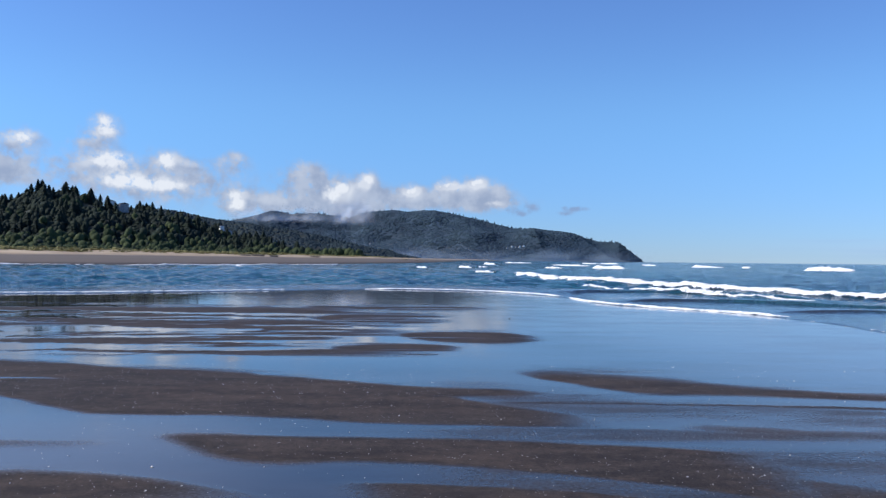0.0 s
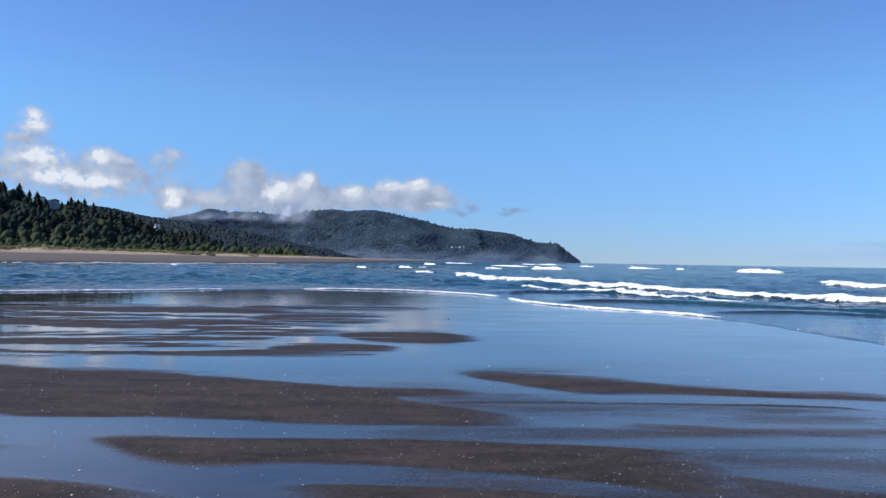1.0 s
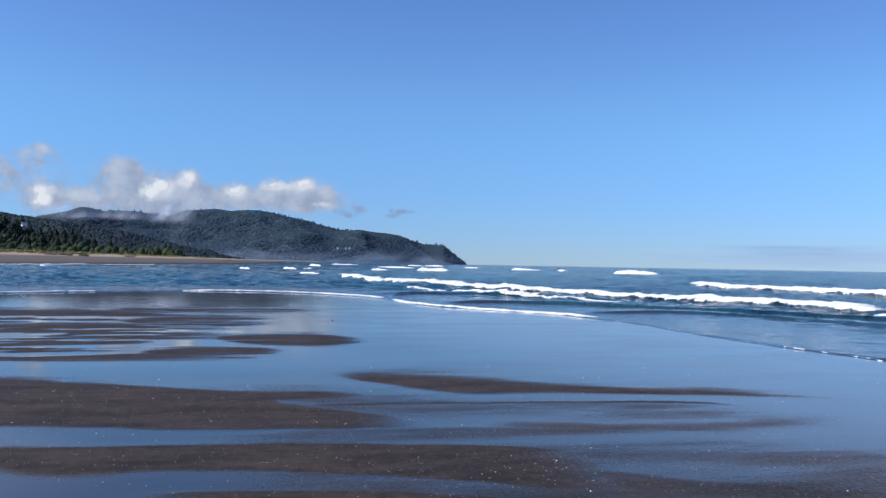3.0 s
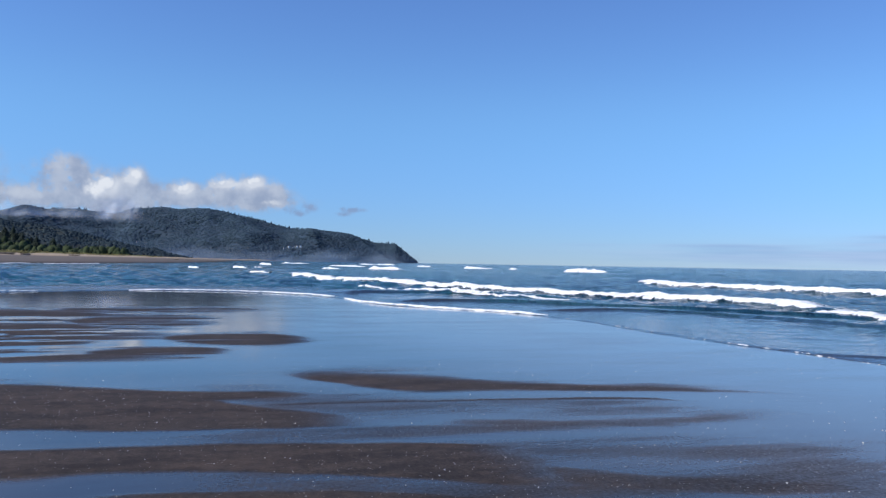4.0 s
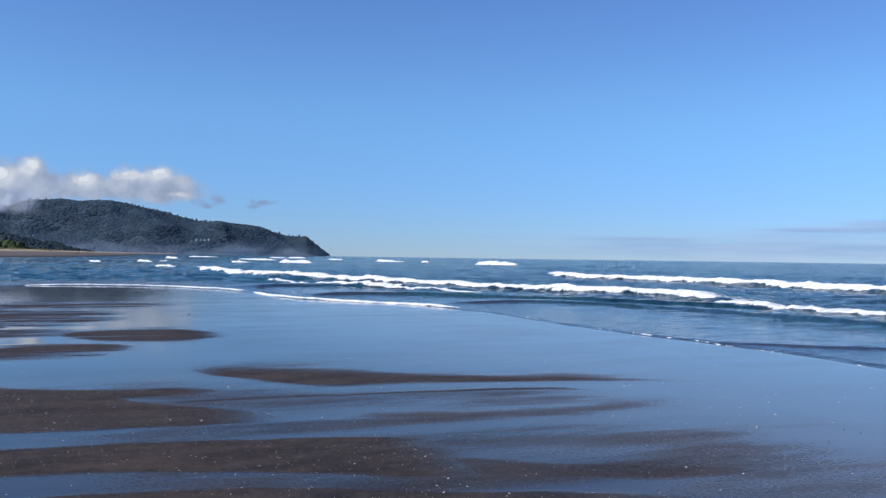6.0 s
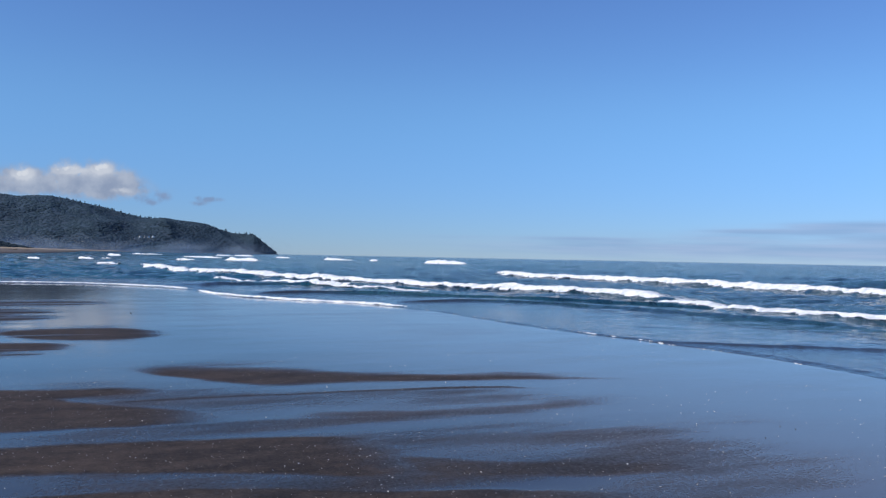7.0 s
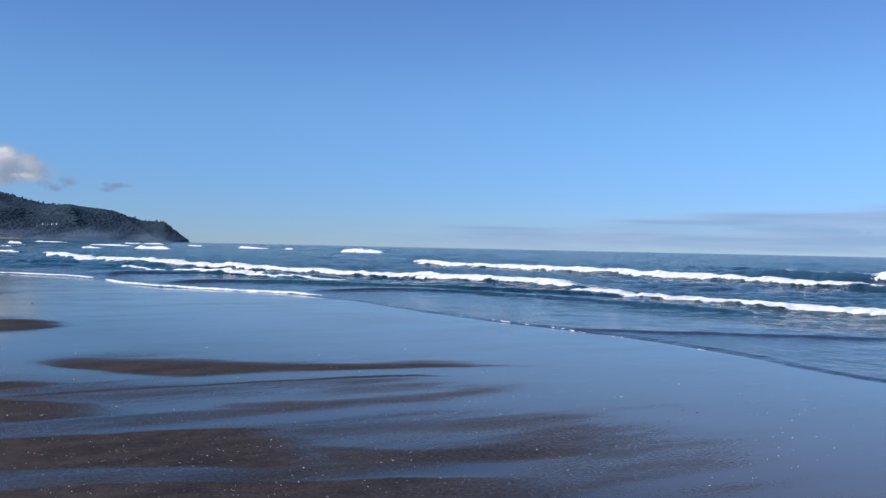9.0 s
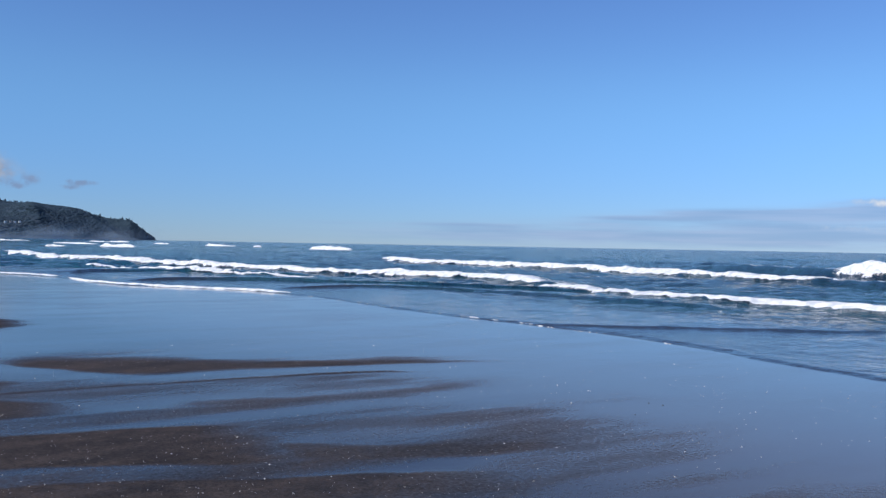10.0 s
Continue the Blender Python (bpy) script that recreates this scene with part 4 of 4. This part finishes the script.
MODELS = [conifer(3, 9, 1.0), conifer(5, 7, 1.35), conifer(8, 8, 1.15)]
used = set()
for az, tall in [(-27.3, 12), (-26.9, 11), (-26.0, 13), (-25.75, 16), (-25.45, 18), (-25.2, 17), (-24.9, 13), (-23.9, 17), (-23.5, 15), (-23.3, 14), (-22.8, 11), (-22.3, 10), (-19.6, 11), (-19.2, 12), (-18.9, 10), (-18.3, 9), (-17.6, 8), (-16.9, 8), (-28.2, 14), (-29.0, 15)]:
    x, y, z = ground_on(near, az, 0.97)
    i = rng.randrange(3)
    where = Matrix.LocRotScale((x, y, z - 1.5), Euler((0, 0, rng.uniform(0, 6))), None)
    size = (tall * rng.uniform(1.2, 1.7), tall * rng.uniform(1.2, 1.7), tall * 1.0)
    if i not in used:
        used.add(i)
        ob = MODELS[i]
        ob.matrix_basis = where
        ob.scale = size
    else:
        ob = copy_thing(MODELS[i], where)
        ob.scale = size

# ---- houses ----
def box(bm, x0, x1, y0, y1, z0, z1):
    m = Matrix.Translation(((x0 + x1) / 2, (y0 + y1) / 2, (z0 + z1) / 2)) @ Matrix.Diagonal((x1 - x0, y1 - y0, z1 - z0, 1))
    bmesh.ops.create_cube(bm, size=1.0, matrix=m)


def house(az, r, z, wide, deep, tall, walls, label, storeys=2, pitch=0.35):
    base = new("house")
    base.matrix_basis = pose(math.sin(radians(az)) * r, math.cos(radians(az)) * r, z, 0, 0, -az - 72)
    bm = bmesh.new()
    box(bm, -wide / 2, wide / 2, -deep / 2, deep / 2, -4.0, tall)
    part("wall", bm, walls, base)
    bm = bmesh.new()
    e, top = 0.5, pitch * deep / 2
    pts = [bm.verts.new(p) for p in ((-wide / 2 - e, -deep / 2 - e, tall), (wide / 2 + e, -deep / 2 - e, tall), (wide / 2 + e, deep / 2 + e, tall), (-wide / 2 - e, deep / 2 + e, tall), (-wide / 2 - e, 0, tall + top), (wide / 2 + e, 0, tall + top))]
    for q in ((0, 1, 5, 4), (2, 3, 4, 5), (0, 4, 3), (1, 2, 5), (3, 2, 1, 0)):
        bm.faces.new([pts[i] for i in q])
    part("roof", bm, ROOF, base, "dark shingled pitched roof")
    count = max(2, int(wide / 3.5))
    for s in range(storeys):
        for i in range(count):
            cx = -wide / 2 + (i + 0.5) * wide / count
            cz = (s + 0.5) * tall / storeys
            bm = bmesh.new()
            box(bm, cx - 0.95, cx + 0.95, -deep / 2 - 0.10, -deep / 2 + 0.02, cz - 0.75, cz + 0.75)
            win = part("window", bm, PAINT, base)
            bm = bmesh.new()
            box(bm, cx - 0.8, cx + 0.8, -deep / 2 - 0.13, -deep / 2 - 0.09, cz - 0.6, cz + 0.6)
            part("pane", bm, GLASS, win)
    return tagged(base, label, "house")


def on_hill(hilldata, az, el, reach=1.0):
    """Range and height on a hill's face that is seen at this elevation."""
    a, v, x, y, z = hilldata
    j = int(np.argmin(np.abs(a - az)))
    r = np.hypot(x[:, j], y[:, j])
    e = np.degrees(np.arctan2(z[:, j] - 1.55, r))
    i = int(np.argmax(e >= el)) if (e >= el).any() else 33
    return float(r[i]), float(z[i, j])


for az, el, up, wide, deep, tall, walls, n_st, label in [
    (-21.3, 2.95, 5.5, 5.0, 6.0, 4.0, PAINT, 2, "white house among the trees on the hilltop"),
    (-20.6, 2.95, 5.5, 9.0, 8.0, 3.6, GREY_WALL, 2, "large weathered grey house on the hilltop"),
    (-14.55, 1.72, 4.0, 3.2, 4.0, 5.5, PAINT, 2, "tall narrow white house above the shore"),
    (-14.15, 1.72, 3.0, 6.0, 6.0, 4.0, GREY_WALL, 1, "low grey house above the shore"),
    (-12.42, 1.34, 6.0, 4.5, 4.5, 3.2, PAINT, 1, "small pale house above the dune scrub"),
]:
    r, z = on_hill(near, az, el)
    house(az, r - 14, z + up, wide, deep, tall, walls, label, n_st)
for az, el, wide, tall in [(4.6, 0.80, 6, 2.6), (4.9, 0.76, 4, 2.6), (5.12, 0.82, 5, 2.6), (5.38, 0.80, 6, 2.6), (4.3, 0.74, 4, 2.6), (-6.9, 1.0, 4, 2.4), (-4.9, 0.92, 4, 2.4)]:
    r, z = on_hill(head, az, el)
    house(az, r - 25, z + 3.0, wide * 0.75, 5.0, tall * 0.8, PAINT if wide > 4 else GREY_WALL, "white house on the wooded slope of the headland" if wide > 4 else "small grey house on the wooded slope of the headland", 1)

# ---- dune grass and driftwood on the spit ----
tufts = []
spots = [p for p in behind_dune(16000, -44, 0.5, 180, 700) if 46 < p[2] < 130 and rng.random() < (p[2] - 40) / 50]
levels = ground_height(np.array([p[0] for p in spots]), np.array([p[1] for p in spots]))
for (x, y, across), z in zip(spots, levels):
    size = rng.uniform(0.6, 1.4)
    tufts.append((x, y, float(z) - 0.1, size, size * rng.uniform(2.0, 4.0), rng.uniform(0, 6), rng.randrange(6)))
scatter("dune_grass", tufts, LOW_CLUMPS, GRASS, "yellow-green beach grass along the dune crest", "grass")


def log(x, y, z, length, thick, turn, seed):
    r = random.Random(seed)
    bm = bmesh.new()
    bmesh.ops.create_cone(bm, cap_ends=True, segments=9, radius1=thick, radius2=thick * 0.6, depth=length, matrix=Matrix.Rotation(math.pi / 2, 4, "Y"))
    bmesh.ops.subdivide_edges(bm, edges=[e for e in bm.edges if abs(e.verts[0].co.x - e.verts[1].co.x) > length * 0.5], cuts=6)
    for v in bm.verts:
        v.co += Vector((0, 0.25 * thick * math.sin(v.co.x * 0.9 + seed), 0.2 * thick * r.uniform(-1, 1)))
    me = bpy.data.meshes.new("driftwood_log")
    bm.to_mesh(me)
    bm.free()
    me.materials.append(DRIFT)
    ob = new("driftwood_log", me)
    ob.matrix_basis = pose(x, y, z + thick * 0.6, 0, 0, turn)
    return tagged(ob, "dark weathered driftwood log lying on the dune sand", "driftwood", "driftwood on the spit")


for i, (az, across_at, length, thick) in enumerate([(-13.0, 282, 3.4, 0.35), (-12.2, 290, 4, 0.4), (-11.2, 300, 3, 0.35), (-8.5, 350, 4, 0.35), (-2.6, 480, 5, 0.5), (-1.8, 505, 4, 0.4)]):
    x, y = math.sin(radians(az)) * across_at, math.cos(radians(az)) * across_at
    log(x, y, float(ground_height(np.array([x]), np.array([y]))[0]), length, thick, -az + rng.uniform(-40, 40), i)

# ---- shell fragments, pebbles and weed on the sand ----
def shard(seed, flat):
    r = random.Random(seed)
    bm = bmesh.new()
    n = 6
    rim = [bm.verts.new((math.cos(i * 6.283 / n) * r.uniform(0.6, 1.0), math.sin(i * 6.283 / n) * r.uniform(0.4, 0.8), 0.0)) for i in range(n)]
    top = bm.verts.new((r.uniform(-0.2, 0.2), r.uniform(-0.2, 0.2), flat))
    low = bm.verts.new((0, 0, -0.15))
    for i in range(n):
        bm.faces.new((rim[i], rim[(i + 1) % n], top))
        bm.faces.new((rim[(i + 1) % n], rim[i], low))
    me = bpy.data.meshes.new("shell_fragment")
    bm.to_mesh(me)
    bm.free()
    return me


SHARDS = [shard(i, 0.45) for i in range(5)]
for me in SHARDS:
    me.materials.append(SHELL)
STONES = [shard(20 + i, 0.6) for i in range(3)]
for me in STONES:
    me.materials.append(WEED)


def strew(name, meshes, x, y, size, label, category, group):
    ob = new(name, meshes[rng.randrange(len(meshes))])
    z = float(ground_height(np.array([x]), np.array([y]))[0])
    ob.matrix_basis = Matrix.LocRotScale((x, y, z + 0.1 * size), Euler((rng.uniform(-0.3, 0.3), rng.uniform(-0.3, 0.3), rng.uniform(0, 6))), Vector((size, size, size)))
    return tagged(ob, label, category, group)


strew("shell", SHARDS, -2.13, 6.31, 0.020, "white clam shell half lying in shallow water", "shell", "shells on the sand")
count = 0
while count < 270:
    x, y = rng.uniform(-5.5, 9.0), 4.0 + 9.0 * rng.random() ** 1.4
    on = float(ground_height(np.array([x]), np.array([y]))[0])
    if abs(math.degrees(math.atan2(x, y)) - 15) < 48 and rng.random() < (1.0 if on > 0.003 else 0.28):
        strew("shell_fragment", SHARDS, x, y, rng.choice([0.005, 0.006, 0.007, 0.009, 0.012]), "small broken white shell on wet sand", "shell", "shells on the sand")
        count += 1
for _ in range(45):
    x, y = rng.uniform(-4.0, 9.0), rng.uniform(4.5, 12.0)
    strew("pebble", STONES, x, y, rng.uniform(0.005, 0.010), "small dark pebble on wet sand", "pebble", "pebbles on the sand")
strew("seaweed_clump", STONES, 1.78, 22.67, 0.04, "small dark clump of seaweed on wet sand", "seaweed", "seaweed on the sand")
for x, y in ((6.47, 5.93), (6.43, 6.08), (8.9, 10.4), (9.3, 13.4)):
    strew("seaweed_clump", STONES, x, y, 0.012, "small dark clump of seaweed on wet sand", "seaweed", "seaweed on the sand")

grit = []
draw = random.Random(23)
while len(grit) < 8500:
    grit.append((draw.uniform(-6.5, 9.5), 4.0 + 10.0 * draw.random() ** 1.3))
levels = ground_height(np.array([p[0] for p in grit]), np.array([p[1] for p in grit]))
bits = [np.array([v.co for v in me.vertices]) for me in SHARDS]
sides = [[tuple(f.vertices) for f in me.polygons] for me in SHARDS]
spread = []
for (x, y), z in zip(grit, levels):
    if z > 0.0022 or draw.random() < 0.2:
        size = draw.choice([0.003, 0.004, 0.004, 0.005, 0.006])
        spread.append((x, y, float(z) + 0.0004, size, size, draw.uniform(0, 6), draw.randrange(5)))
scatter("shell_grit", spread, list(zip(bits, sides)), SHELL, "fine white shell grit strewn over the damp sand", "shell grit")
